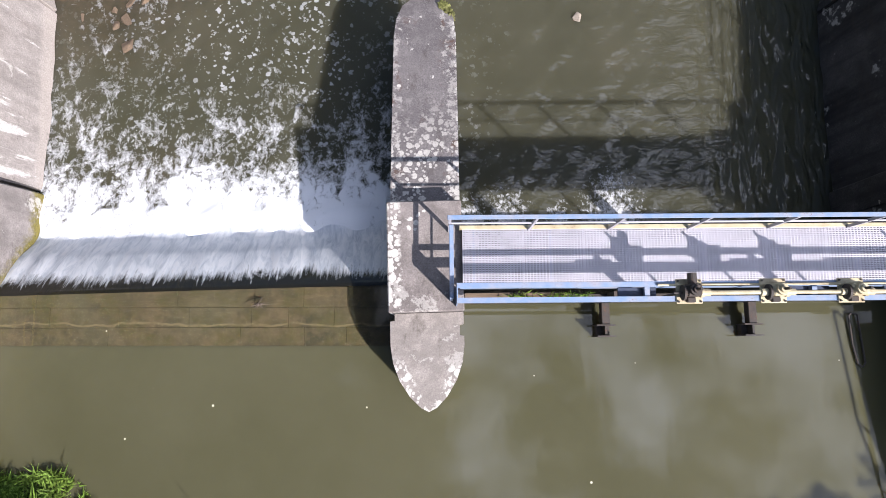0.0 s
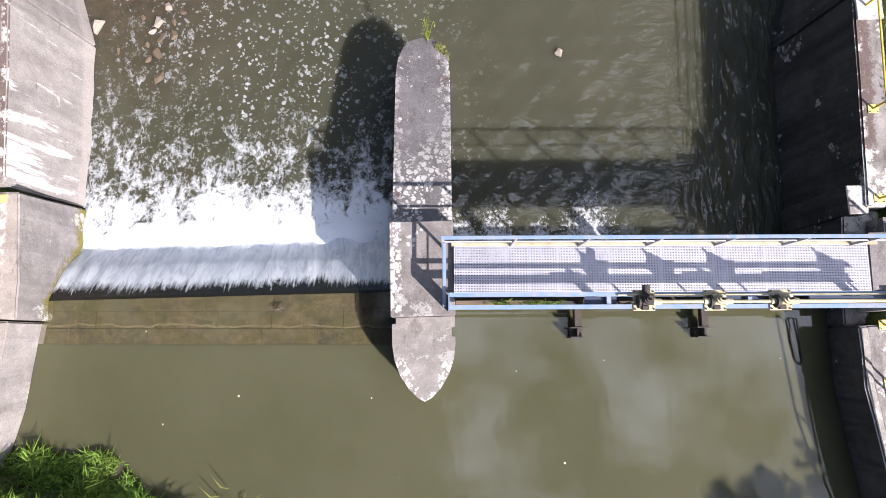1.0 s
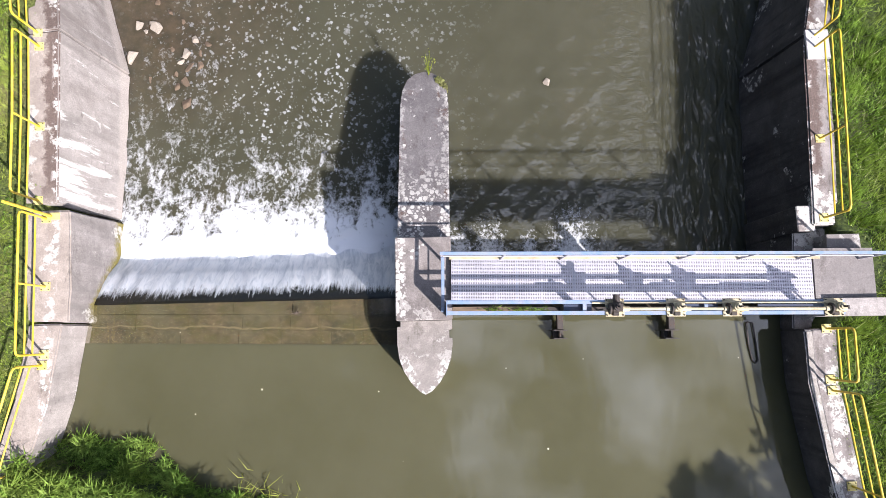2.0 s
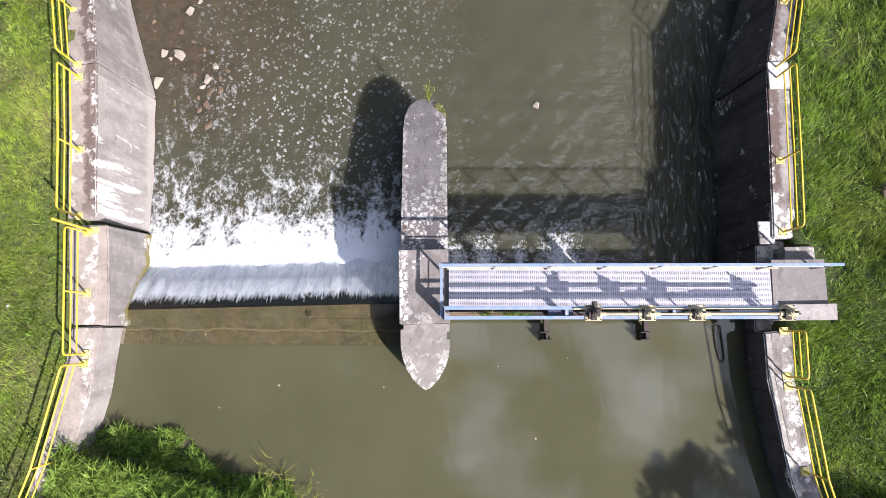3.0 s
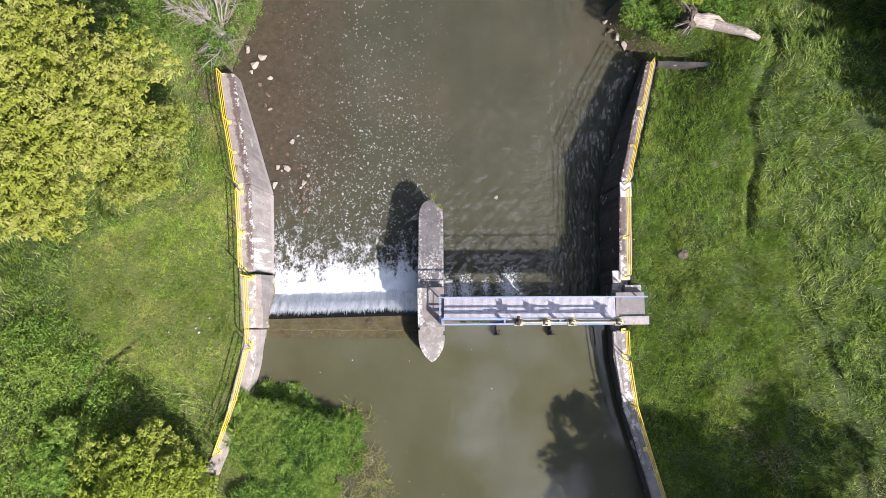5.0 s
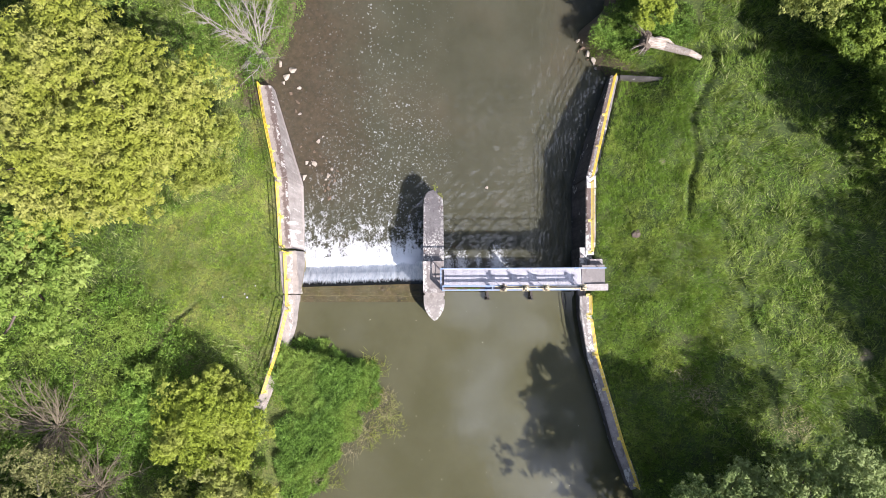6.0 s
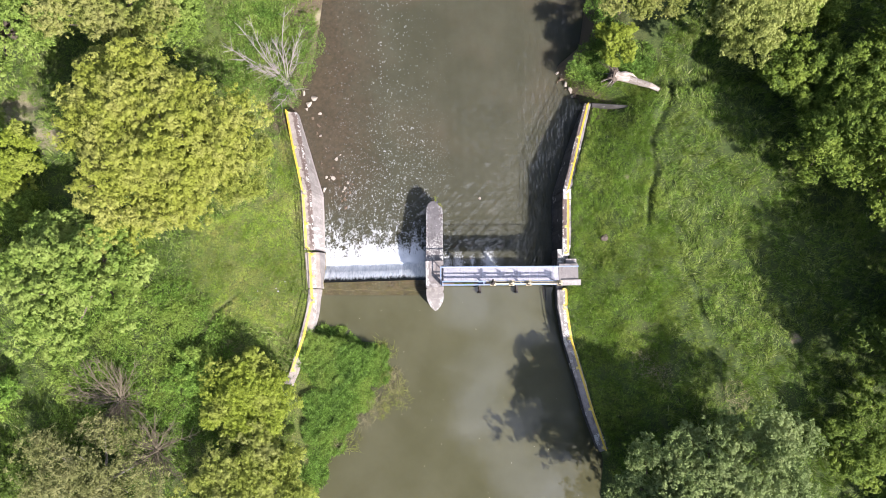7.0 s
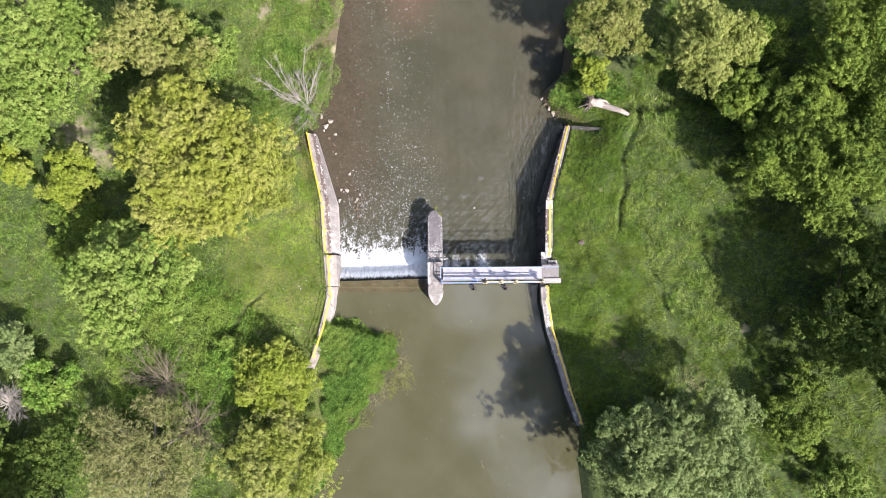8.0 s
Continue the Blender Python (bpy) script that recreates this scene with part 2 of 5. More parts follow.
def drowned_stone():
    m = Mat("sill_stone")
    r = m.node("ObjectInfo").outputs["Random"]
    mottle = m.noise(3.6, 8.0, 0.72)
    c = m.mix(m.ramp(mottle, 0.4, 0.6), (0.125, 0.095, 0.06), (0.045, 0.042, 0.026))
    c = m.mix(m.ramp(m.noise(0.7, 4.0), 0.45, 0.65, 0.0, 0.6), c, (0.11, 0.105, 0.068))
    c = m.mix(m.math("MULTIPLY", r, 0.25), c, (0.17, 0.125, 0.08))
    c = m.mix(m.ramp(m.noise(1.6, 8.0, 0.75), 0.47, 0.6, 0.0, 0.75), c, m.mix(m.ramp(m.noise(14.0, 5.0, 0.7), 0.4, 0.6), (0.06, 0.065, 0.02), (0.095, 0.075, 0.03)))
    at = m.node("SeparateXYZ", {0: m.co}).outputs
    # pale wavy line across the sill, a light caustic painted into the stone
    line = m.math("ADD", m.math("ADD", at[1], m.math("MULTIPLY", at[0], 0.027)), m.math("MULTIPLY", m.noise(1.4, 4.0), 0.35))
    silt_caustic = m.ramp(m.math("ABSOLUTE", m.math("SUBTRACT", line, 1.72)), 0.03, 0.008)
    c = m.mix(m.math("MULTIPLY", silt_caustic, m.ramp(mottle, 0.4, 0.55, 0.05, 0.4)), c, (0.34, 0.27, 0.17))
    return m.finish(m.principled(c, 0.9, m.bump(mottle, 0.5, 0.03)))


STONE = drowned_stone()
PLANK = wood("old_plank", (0.2, 0.14, 0.09), (0.08, 0.055, 0.035))
BARK = wood("bark", (0.13, 0.1, 0.075), (0.06, 0.045, 0.035))
DEADWOOD = wood("dead_wood", (0.32, 0.29, 0.25), (0.19, 0.165, 0.14))
BARE = wood("bare_thorn", (0.17, 0.14, 0.09), (0.08, 0.065, 0.04))
LOG = wood("pale_log", (0.5, 0.45, 0.4), (0.2, 0.14, 0.1))


def leaf(name, a, b, c, through=0.25, mottle=1.0, shiny=0.0):
    """Foliage: each leaf takes its own shade."""
    m = Mat(name)
    r = m.node("NewGeometry").outputs["Random Per Island"]
    patch = m.noise(0.5, 3.0)
    col = m.mix(r, a, b)
    col = m.mix(m.ramp(patch, 0.44, 0.62), col, c)
    speck = m.noise(8.0, 2.0, 0.6)
    col = m.mix(m.ramp(speck, 0.5, 0.6, 0.0, min(0.8, 0.35 * mottle)), col, [v * 0.4 for v in b])
    col = m.mix(m.ramp(speck, 0.46, 0.38, 0.0, min(0.8, 0.35 * mottle)), col, [min(0.6, v * 1.5) for v in a])
    tuft = m.noise(3.4, 3.0, 0.65)
    col = m.mix(m.ramp(tuft, 0.48, 0.62, 0.0, min(0.8, 0.26 * mottle)), col, [v * 0.5 for v in b])
    col = m.mix(m.ramp(tuft, 0.45, 0.35, 0.0, min(0.8, 0.3 * mottle)), col, [min(0.6, v * 1.35) for v in a])
    if shiny:
        # lusher and poorer growth in lumps
        lump = m.noise(1.25, 4.0, 0.62)
        col = m.mix(m.ramp(lump, 0.51, 0.62, 0.0, 0.6), col, [v * 0.75 for v in b])
        col = m.mix(m.ramp(lump, 0.46, 0.36, 0.0, 0.45), col, [min(0.5, v * 1.15) for v in a])
        # a few blades painted pale, for seed heads and the glint of bent blades
        col = m.mix(m.ramp(r, 1.0 - shiny, 1.0 - shiny * 0.6), col, (0.4, 0.43, 0.19))
    d = m.node("BsdfPrincipled", {"Base Color": col, "Roughness": 0.6, "Specular IOR Level": 0.15}).outputs[0]
    tr = m.node("BsdfTranslucent", {"Color": m.mix(0.4, col, (0.3, 0.4, 0.03))}).outputs[0]
    return m.finish(m.node("MixShader", {0: through, 1: d, 2: tr}).outputs[0])


LEAF_MAPLE = leaf("maple_leaf", (0.275, 0.3, 0.045), (0.185, 0.212, 0.032), (0.31, 0.312, 0.08), 0.25, 0.55)
LEAF_GREEN = leaf("green_leaf", (0.2, 0.285, 0.05), (0.08, 0.13, 0.022), (0.25, 0.315, 0.075), 0.25, 0.55)
LEAF_LIME = leaf("lime_leaf", (0.265, 0.32, 0.038), (0.13, 0.17, 0.02), (0.26, 0.29, 0.058), 0.25, 0.55)
LEAF_SALLOW = leaf("sallow_leaf", (0.28, 0.315, 0.055), (0.13, 0.16, 0.026), (0.29, 0.3, 0.09), 0.25, 0.55)
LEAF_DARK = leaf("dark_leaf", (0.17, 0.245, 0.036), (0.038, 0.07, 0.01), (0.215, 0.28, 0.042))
# leaf green darkened so that the shade lies in the colour
LEAF_SHADED = leaf("shaded_leaf", (0.1, 0.15, 0.026), (0.03, 0.055, 0.009), (0.12, 0.17, 0.03))
LEAF_WILLOW = leaf("willow_leaf", (0.235, 0.305, 0.105), (0.08, 0.118, 0.038), (0.28, 0.335, 0.13))
LEAF_PALE = leaf("pale_willow_leaf", (0.34, 0.375, 0.1), (0.15, 0.185, 0.04), (0.36, 0.385, 0.12), 0.25, 0.55)
LEAF_OLIVE = leaf("olive_leaf", (0.25, 0.275, 0.06), (0.09, 0.11, 0.025), (0.28, 0.28, 0.09), 0.25, 0.55)
LEAF_DULL = leaf("dull_thorn_leaf", (0.24, 0.25, 0.09), (0.1, 0.105, 0.035), (0.27, 0.26, 0.11))
LEAF_HERB = leaf("herb_leaf", (0.18, 0.3, 0.045), (0.055, 0.115, 0.016), (0.22, 0.295, 0.055), 0.25, 1.3)
LEAF_REED = leaf("reed_leaf", (0.17, 0.29, 0.048), (0.04, 0.09, 0.014), (0.21, 0.29, 0.055), 0.25, 1.6)
LEAF_DRY = leaf("dry_reed", (0.36, 0.3, 0.18), (0.24, 0.2, 0.12), (0.3, 0.26, 0.16))
GRASS = leaf("grass_blade", (0.28, 0.385, 0.05), (0.125, 0.19, 0.024), (0.36, 0.335, 0.11), 0.3, 1.2, 0.05)
GRASS_EAST = leaf("rank_grass_blade", (0.175, 0.285, 0.036), (0.075, 0.135, 0.016), (0.25, 0.31, 0.06), 0.3, 1.3, 0.05)
WEED = leaf("weed_blade", (0.2, 0.295, 0.05), (0.045, 0.095, 0.013), (0.24, 0.295, 0.068), 0.3, 1.7, 0.1)


def soil():
    m = Mat("soil_and_turf")
    big = m.noise(0.22, 5.0)
    mid = m.noise(1.7, 6.0, 0.65)
    fine = m.noise(13.0, 6.0, 0.7)
    pos = m.node("SeparateXYZ", {0: m.co}).outputs
    mown = m.mix(m.ramp(mid, 0.35, 0.66), (0.11, 0.155, 0.024), (0.18, 0.19, 0.05))
    mown = m.mix(m.ramp(m.noise(0.6, 6.0, 0.65), 0.53, 0.68, 0.0, 0.7), mown, (0.27, 0.22, 0.1))
    rank = m.mix(m.ramp(mid, 0.35, 0.68), (0.045, 0.08, 0.013), (0.09, 0.115, 0.024))
    c = m.mix(m.math("MULTIPLY", m.ramp(pos[0], -8.0, -9.0), m.ramp(pos[0], -19.0, -15.0)), rank, mown)
    c = m.mix(m.ramp(big, 0.55, 0.68, 0.0, 0.4), c, (0.15, 0.12, 0.055))
    thatch = m.noise(1.0, 5.0, 0.7, m.scaled(5.0, 9.0, 5.0), 1.2)
    c = m.mix(m.ramp(thatch, 0.5, 0.64, 0.0, 0.8), c, (0.02, 0.035, 0.007))
    c = m.mix(m.ramp(thatch, 0.46, 0.34, 0.0, 0.6), c, (0.17, 0.22, 0.05))
    c = m.mix(m.ramp(fine, 0.42, 0.66, 0.0, 0.7), c, (0.022, 0.036, 0.008))
    mud = m.ramp(m.math("ADD", pos[2], m.math("MULTIPLY", mid, 0.8)), -0.45, -0.1, 1.0, 0.0)
    c = m.mix(mud, c, (0.1, 0.075, 0.045))
    for x, y, r in ((-30.6, 15.8, 2.0), (-28.2, 13.6, 1.4), (-8.3, 23.3, 0.8), (-14.4, 26.2, 0.9), (-11.0, 27.4, 0.6), (25.1, -2.6, 0.5), (14.0, 9.2, 0.25)):
        d = m.node("VectorMath", {0: m.scaled(1.0, 1.0, 0.0), 1: (x, y, 0.0)}, operation="DISTANCE").outputs["Value"]
        bare = m.ramp(m.math("SUBTRACT", d, m.math("MULTIPLY", mid, r * 1.6)), 0.2 * r, -0.3 * r)
        c = m.mix(bare, c, m.mix(m.ramp(fine, 0.4, 0.65), (0.3, 0.26, 0.16), (0.15, 0.13, 0.075)))
    return m.finish(m.principled(c, 0.95, m.bump(fine, 0.8, 0.06, m.bump(thatch, 0.8, 0.12))))


SOIL = soil()


def water(name, deep, pale, clear, ripple, foam=""):
    """Murky river water: a turbid body under a glossy skin; foam where it boils."""
    m = Mat(name)
    pos = m.node("SeparateXYZ", {0: m.co}).outputs
    cloud = m.noise(0.25, 5.0, 0.6)
    body = m.mix(m.ramp(cloud, 0.35, 0.68), deep, pale)
    if foam:
        ripple = m.math("MULTIPLY", m.ramp(pos[0], 5.0, 7.4, 0.07, 0.9), m.ramp(pos[1], 8.5, 13.0, 1.0, 0.25))
    waves = m.noise(1.0, 2.0, 0.45, m.scaled(2.9, 1.05, 1.0), 0.35)
    if foam:
        across = m.noise(1.0, 2.5, 0.5, m.scaled(2.0, 3.6, 1.0), 0.5)
        waves = m.mix(m.ramp(pos[0], 5.6, 7.0), across, waves)
    normal = m.bump(waves, ripple, 0.42 if foam else 0.09, m.bump(m.noise(1.3, 3.0, 0.5), 0.35 if foam else ripple * 0.6, 0.06))
    if foam:
        body = m.mix(m.ramp(m.noise(0.13, 3.0), 0.5, 0.7, 0.0, 0.3), body, (0.085, 0.06, 0.038))
        # the stony bed shows brown through the shallows by the west wall, and a red bank of silt downstream
        shoal = m.math("ADD", pos[0], m.math("MULTIPLY", m.noise(0.5, 6.0, 0.65), 5.0))
        shoal = m.math("MULTIPLY", m.ramp(shoal, -0.6, -4.6), m.ramp(pos[1], 6.8, 10.0))
        body = m.mix(m.math("MULTIPLY", shoal, 0.55), body, m.mix(m.ramp(m.noise(3.5, 6.0, 0.7), 0.38, 0.62), (0.085, 0.055, 0.036), (0.04, 0.03, 0.02)))
        silt_caustic = m.node("VectorMath", {0: m.scaled(1.0, 0.6, 0.0), 1: (-1.9, 17.0, 0.0)}, operation="DISTANCE").outputs["Value"]
        body = m.mix(m.ramp(m.math("SUBTRACT", silt_caustic, m.math("MULTIPLY", cloud, 1.5)), 2.4, -1.0, 0.0, 0.45), body, (0.14, 0.075, 0.05))
    calm = m.bump(waves, m.math("MULTIPLY", ripple, 0.35), 0.12) if foam else normal
    murk = m.node("SubsurfaceScattering", {"Color": body, "Scale": 0.5 if foam else 0.1, "Normal": calm, "Radius": (1.0, 0.9, 0.6)})
    murk.falloff = "BURLEY"
    turbid = murk.outputs[0]
    if clear:
        seen = m.node("BsdfTransparent", {"Color": (0.8, 0.78, 0.66, 1)}).outputs[0]
        turbid = m.node("MixShader", {0: clear, 1: turbid, 2: seen}).outputs[0]
    gloss = m.node("BsdfGlossy", {"Color": (1, 1, 1, 1), "Roughness": 0.03, "Normal": normal}).outputs[0]
    shine = m.node("Fresnel", {"IOR": 1.33, "Normal": normal}).outputs[0]
    surf = m.node("MixShader", {0: shine, 1: turbid, 2: gloss}).outputs[0]
    if foam:
        warp = m.node("TexNoise", {"Vector": m.co, "Scale": 2.2, "Detail": 4.0}).outputs["Color"]
        co = m.node("MixRGB", {0: 0.14, 1: m.co, 2: warp}).outputs[0]
        jag = m.node("TexNoise", {"Vector": m.co, "Scale": 12.0, "Detail": 4.0}).outputs["Color"]
        ragged = m.node("MixRGB", {0: 0.11, 1: co, 2: jag}).outputs[0]
        lace = m.noise(2.9, 8.0, 0.68, m.scaled(1.0, 0.62, 1.0, co), 0.5)
        curd = m.noise(10.0, 6.0, 0.7, m.scaled(1.0, 0.75, 1.0, co), 0.7)
        plume = m.noise(1.0, 3.0, 0.5, m.scaled(1.15, 0.16, 1.0))
        froth = m.math("ADD", m.math("MULTIPLY", lace, 0.55), m.math("MULTIPLY", curd, 0.45))
        froth = m.math("ADD", froth, m.math("MULTIPLY", m.math("SUBTRACT", plume, 0.5), 0.22))
        limit = m.math("ADD", m.ramp(pos[1], 3.9, 5.0, 0.36, 0.5), m.math("ADD", m.ramp(pos[1], 5.0, 7.0, 0.0, 0.065), m.ramp(pos[1], 7.0, 12.0, 0.0, 0.12)))
        thick = m.ramp(m.math("SUBTRACT", froth, limit), -0.035, 0.08)
        thick = m.math("MULTIPLY", thick, m.ramp(pos[1], 4.5, 7.5, 1.0, 0.45))
        west = m.ramp(pos[0], -0.2, -0.9)
        froth = m.math("MULTIPLY", thick, west)
        size = m.ramp(m.noise(2.4, 3.0), 0.36, 0.66, 0.05, 0.29)
        fleck = m.ramp(m.math("SUBTRACT", m.voronoi(6.0, m.scaled(1.0, 0.85, 1.0, ragged)), size), 0.05, -0.03)
        dots = m.ramp(m.math("SUBTRACT", m.voronoi(11.0, ragged), m.ramp(m.noise(4.0, 3.0), 0.4, 0.64, 0.0, 0.4)), 0.06, -0.02)
        dots = m.math("MULTIPLY", dots, m.math("MULTIPLY", m.ramp(pos[1], 4.2, 5.5), m.ramp(pos[1], 19.0, 8.0)))
        fleck = m.math("MAXIMUM", fleck, m.math("MULTIPLY", dots, 0.8))
        drift = m.ramp(m.noise(0.7, 5.0, 0.65, m.scaled(1.0, 0.4, 1.0)), 0.36, 0.56, 0.1, 1.0)
        stray_x = m.math("ADD", pos[0], m.math("MULTIPLY", m.math("SUBTRACT", m.noise(0.45, 4.0, 0.6), 0.5), 7.0))
        lane = m.math("MULTIPLY", m.math("MULTIPLY", m.ramp(stray_x, 1.6, -2.6), m.ramp(pos[0], 4.5, 2.5)), m.ramp(stray_x, -8.4, -5.0, 0.1, 1.0))
        fleck = m.math("MULTIPLY", fleck, m.math("MULTIPLY", drift, m.math("MULTIPLY", lane, m.ramp(pos[1], 16.0, 7.0, 0.45, 1.0))))

        spray = m.math("ADD", m.math("MULTIPLY", m.noise(11.0, 6.0, 0.7), 0.55), m.math("MULTIPLY", curd, 0.45))

        def splash(x, y, r):
            d = m.node("VectorMath", {0: m.scaled(1.0, 0.6, 1.0), 1: (x, y * 0.6, -2.2)}, operation="DISTANCE").outputs["Value"]
            return m.ramp(m.math("SUBTRACT", spray, m.math("MULTIPLY", d, 0.26 / r)), 0.34, 0.48)

        s = m.math("MAXIMUM", splash(1.75, 3.6, 0.75), m.math("MAXIMUM", splash(4.1, 3.6, 1.05), m.math("MAXIMUM", splash(2.9, 3.7, 0.4), splash(0.9, 3.6, 0.65))))
        total = m.math("MAXIMUM", m.math("MAXIMUM", froth, m.math("MULTIPLY", fleck, 0.42)), m.math("MULTIPLY", s, 0.6))
        white = m.principled((0.78, 0.8, 0.83), 0.6, m.bump(froth, 0.7, 0.08))
        surf = m.node("MixShader", {0: total, 1: surf, 2: white}).outputs[0]
    else:
        # pale seeds and petals afloat
        speck = m.math("MULTIPLY", m.ramp(m.voronoi(1.5, m.scaled(1.0, 1.0, 0.0)), 0.038, 0.028), m.ramp(m.noise(0.5, 3.0), 0.43, 0.47))
        surf = m.node("MixShader", {0: speck, 1: surf, 2: m.principled((0.6, 0.57, 0.45), 0.7)}).outputs[0]
    return m.finish(surf)


WATER_UP = water("pond_water", (0.062, 0.06, 0.031), (0.078, 0.075, 0.043), 0.0, 0.02)
WATER_SHALLOW = water("shallow_water", (0.06, 0.057, 0.03), (0.075, 0.071, 0.042), 0.78, 0.03)
WATER_LOW = water("tail_water", (0.05, 0.049, 0.031), (0.065, 0.063, 0.042), 0.0, 0.45, "weir")


def falling():
    m = Mat("falling_water")
    pos = m.node("SeparateXYZ", {0: m.co}).outputs
    run = m.noise(1.0, 8.0, 0.66, m.scaled(7.0, 1.9, 1.4), 0.9)
    torn = m.math("ADD", m.math("MULTIPLY", m.noise(1.0, 7.0, 0.75, m.scaled(3.5, 1.6, 0.6), 0.8), -0.75), m.math("MULTIPLY", m.noise(1.0, 4.0, 0.6, m.scaled(22.0, 1.5, 0.5)), -0.4))
    begin = m.math("ADD", pos[1], torn)
    f = m.math("MAXIMUM", m.ramp(begin, 1.93, 2.12), 0.0)
    f = m.math("MULTIPLY", f, m.ramp(run, 0.32, 0.55, 0.78, 1.0))
    normal = m.bump(run, 0.3, 0.05)
    c = m.mix(f, (0.014, 0.013, 0.009), m.mix(m.ramp(run, 0.35, 0.62), (0.8, 0.85, 0.9), (0.95, 0.96, 0.97)))
    skin = m.principled(c, m.ramp(f, 0.0, 1.0, 0.08, 0.6), normal)
    glow = m.node("BsdfTranslucent", {"Color": c, "Normal": normal}).outputs[0]
    return m.finish(m.node("MixShader", {0: m.math("MULTIPLY", f, 0.25), 1: skin, 2: glow}).outputs[0])


FALL = falling()


# ---------------------------------------------------------------- building helpers
def mesh_of(name, verts, faces, material):
    """A mesh from arrays: verts (n, 3), faces (m, 3 or 4)."""
    verts, faces = np.asarray(verts, np.float32), np.asarray(faces, np.int32)
    me = bpy.data.meshes.new(name)
    k = faces.shape[1]
    me.vertices.add(len(verts))
    me.vertices.foreach_set("co", verts.ravel())
    me.loops.add(faces.size)
    me.loops.foreach_set("vertex_index", faces.ravel())
    me.polygons.add(len(faces))
    me.polygons.foreach_set("loop_start", np.arange(0, faces.size, k, dtype=np.int32))
    me.update(calc_edges=True)
    me.materials.append(material)
    return me


def part(name, bm, material, parent=None, label=""):
    """Links a bmesh as one mesh object, under a thing where one is given."""
    me = bpy.data.meshes.new(name)
    bmesh.ops.recalc_face_normals(bm, faces=bm.faces)
    bm.to_mesh(me)
    bm.free()
    me.materials.append(material)
    ob = new(name, me)
    ob.parent = parent
    return tagged(ob, label)


def smooth(ob):
    ob.data.polygons.foreach_set("use_smooth", [True] * len(ob.data.polygons))
    return ob


def thing(name, label, category, group="", kind="", at=(0, 0, 0)):
    ob = new(name)
    ob.location = at
    return tagged(ob, label, category, group, kind)


def box(bm, x0, x1, y0, y1, z0, z1, bevel=0.0):
    """An upright block, its edges broken by bevel."""
    r = bmesh.ops.create_cube(bm, size=1.0, matrix=Matrix.LocRotScale(((x0 + x1) / 2, (y0 + y1) / 2, (z0 + z1) / 2), None, (x1 - x0, y1 - y0, z1 - z0)))
    if bevel:
        edges = {e for v in r["verts"] for e in v.link_edges}
        bmesh.ops.bevel(bm, geom=list(edges), offset=bevel, segments=1, affect="EDGES")
    return bm


def tube(bm, pts, r0, r1=None, n=8):
    """A round bar along points, tapering from r0 to r1, closed at the ends."""
    r1 = r0 if r1 is None else r1
    pts = [Vector(p) for p in pts]
    rings, side = [], None
    for i, p in enumerate(pts):
        d = (pts[min(i + 1, len(pts) - 1)] - pts[max(i - 1, 0)]).normalized()
        if side is None:
            side = d.orthogonal().normalized()
        side = (side - d * side.dot(d)).normalized()
        up = d.cross(side)
        r = r0 + (r1 - r0) * i / max(1, len(pts) - 1)
        rings.append([bm.verts.new(p + (side * math.cos(a) + up * math.sin(a)) * r) for a in (2 * math.pi * k / n for k in range(n))])
    for a, b in zip(rings, rings[1:]):
        for k in range(n):
            bm.faces.new((a[k], a[(k + 1) % n], b[(k + 1) % n], b[k]))
    bm.faces.new(rings[0][::-1])
    bm.faces.new(rings[-1])
    return bm


def prism(bm, outline, z0, z1):
    """A block over an outline; z1 a height or a function of x and y."""
    top = z1 if callable(z1) else (lambda x, y: z1)
    a = [bm.verts.new((x, y, z0)) for x, y in outline]
    b = [bm.verts.new((x, y, top(x, y))) for x, y in outline]
    for k in range(len(a)):
        j = (k + 1) % len(a)
        bm.faces.new((a[k], a[j], b[j], b[k]))
    bm.faces.new(a[::-1])
    bm.faces.new(b)
    return bm


def break_edges(bm, size, sharp=40.0, segments=2):
    edges = [e for e in bm.edges if len(e.link_faces) == 2 and e.calc_face_angle(0) > radians(sharp)]
    bmesh.ops.bevel(bm, geom=edges, offset=size, segments=segments, affect="EDGES", clamp_overlap=True)
    return bm


def roughen(bm, amount, scale):
    """Wears a block: moves its vertices by smooth noise."""
    for v in bm.verts:
        v.co += noise.noise_vector(v.co * scale) * amount
    return bm


def hull(bm, pts):
    vs = [bm.verts.new(p) for p in pts]
    r = bmesh.ops.convex_hull(bm, input=vs)
    bmesh.ops.delete(bm, geom=list({v for v in r["geom_interior"] + r["geom_unused"] if isinstance(v, bmesh.types.BMVert)}), context="VERTS")
    return bm


# ---------------------------------------------------------------- the lie of the land
POND, TAIL, WALL_Z = -0.5, -2.2, 0.53
# the lines of the two banks, south to north: y and x
WEST = np.array([(-400, -60), (-60, -24), (-30, -16), (-16, -11.7), (-14, -10.3), (-12, -8.8), (-9, -7.8), (-8.2, -6.2), (-5.2, -4.6), (-4.4, -4.0), (-2.8, -4.3), (-2.1, -6.0), (-1.4, -8.7),
                 (-0.8, -9.0), (1.5, -8.7), (2.2, -8.6), (4.4, -8.6), (9.0, -9.1), (12.3, -10.0), (15.4, -10.9), (16.9, -10.2), (19.9, -8.3), (24.0, -7.7), (27.7, -7.1), (40, -6), (120, -20), (400, -60)], float)
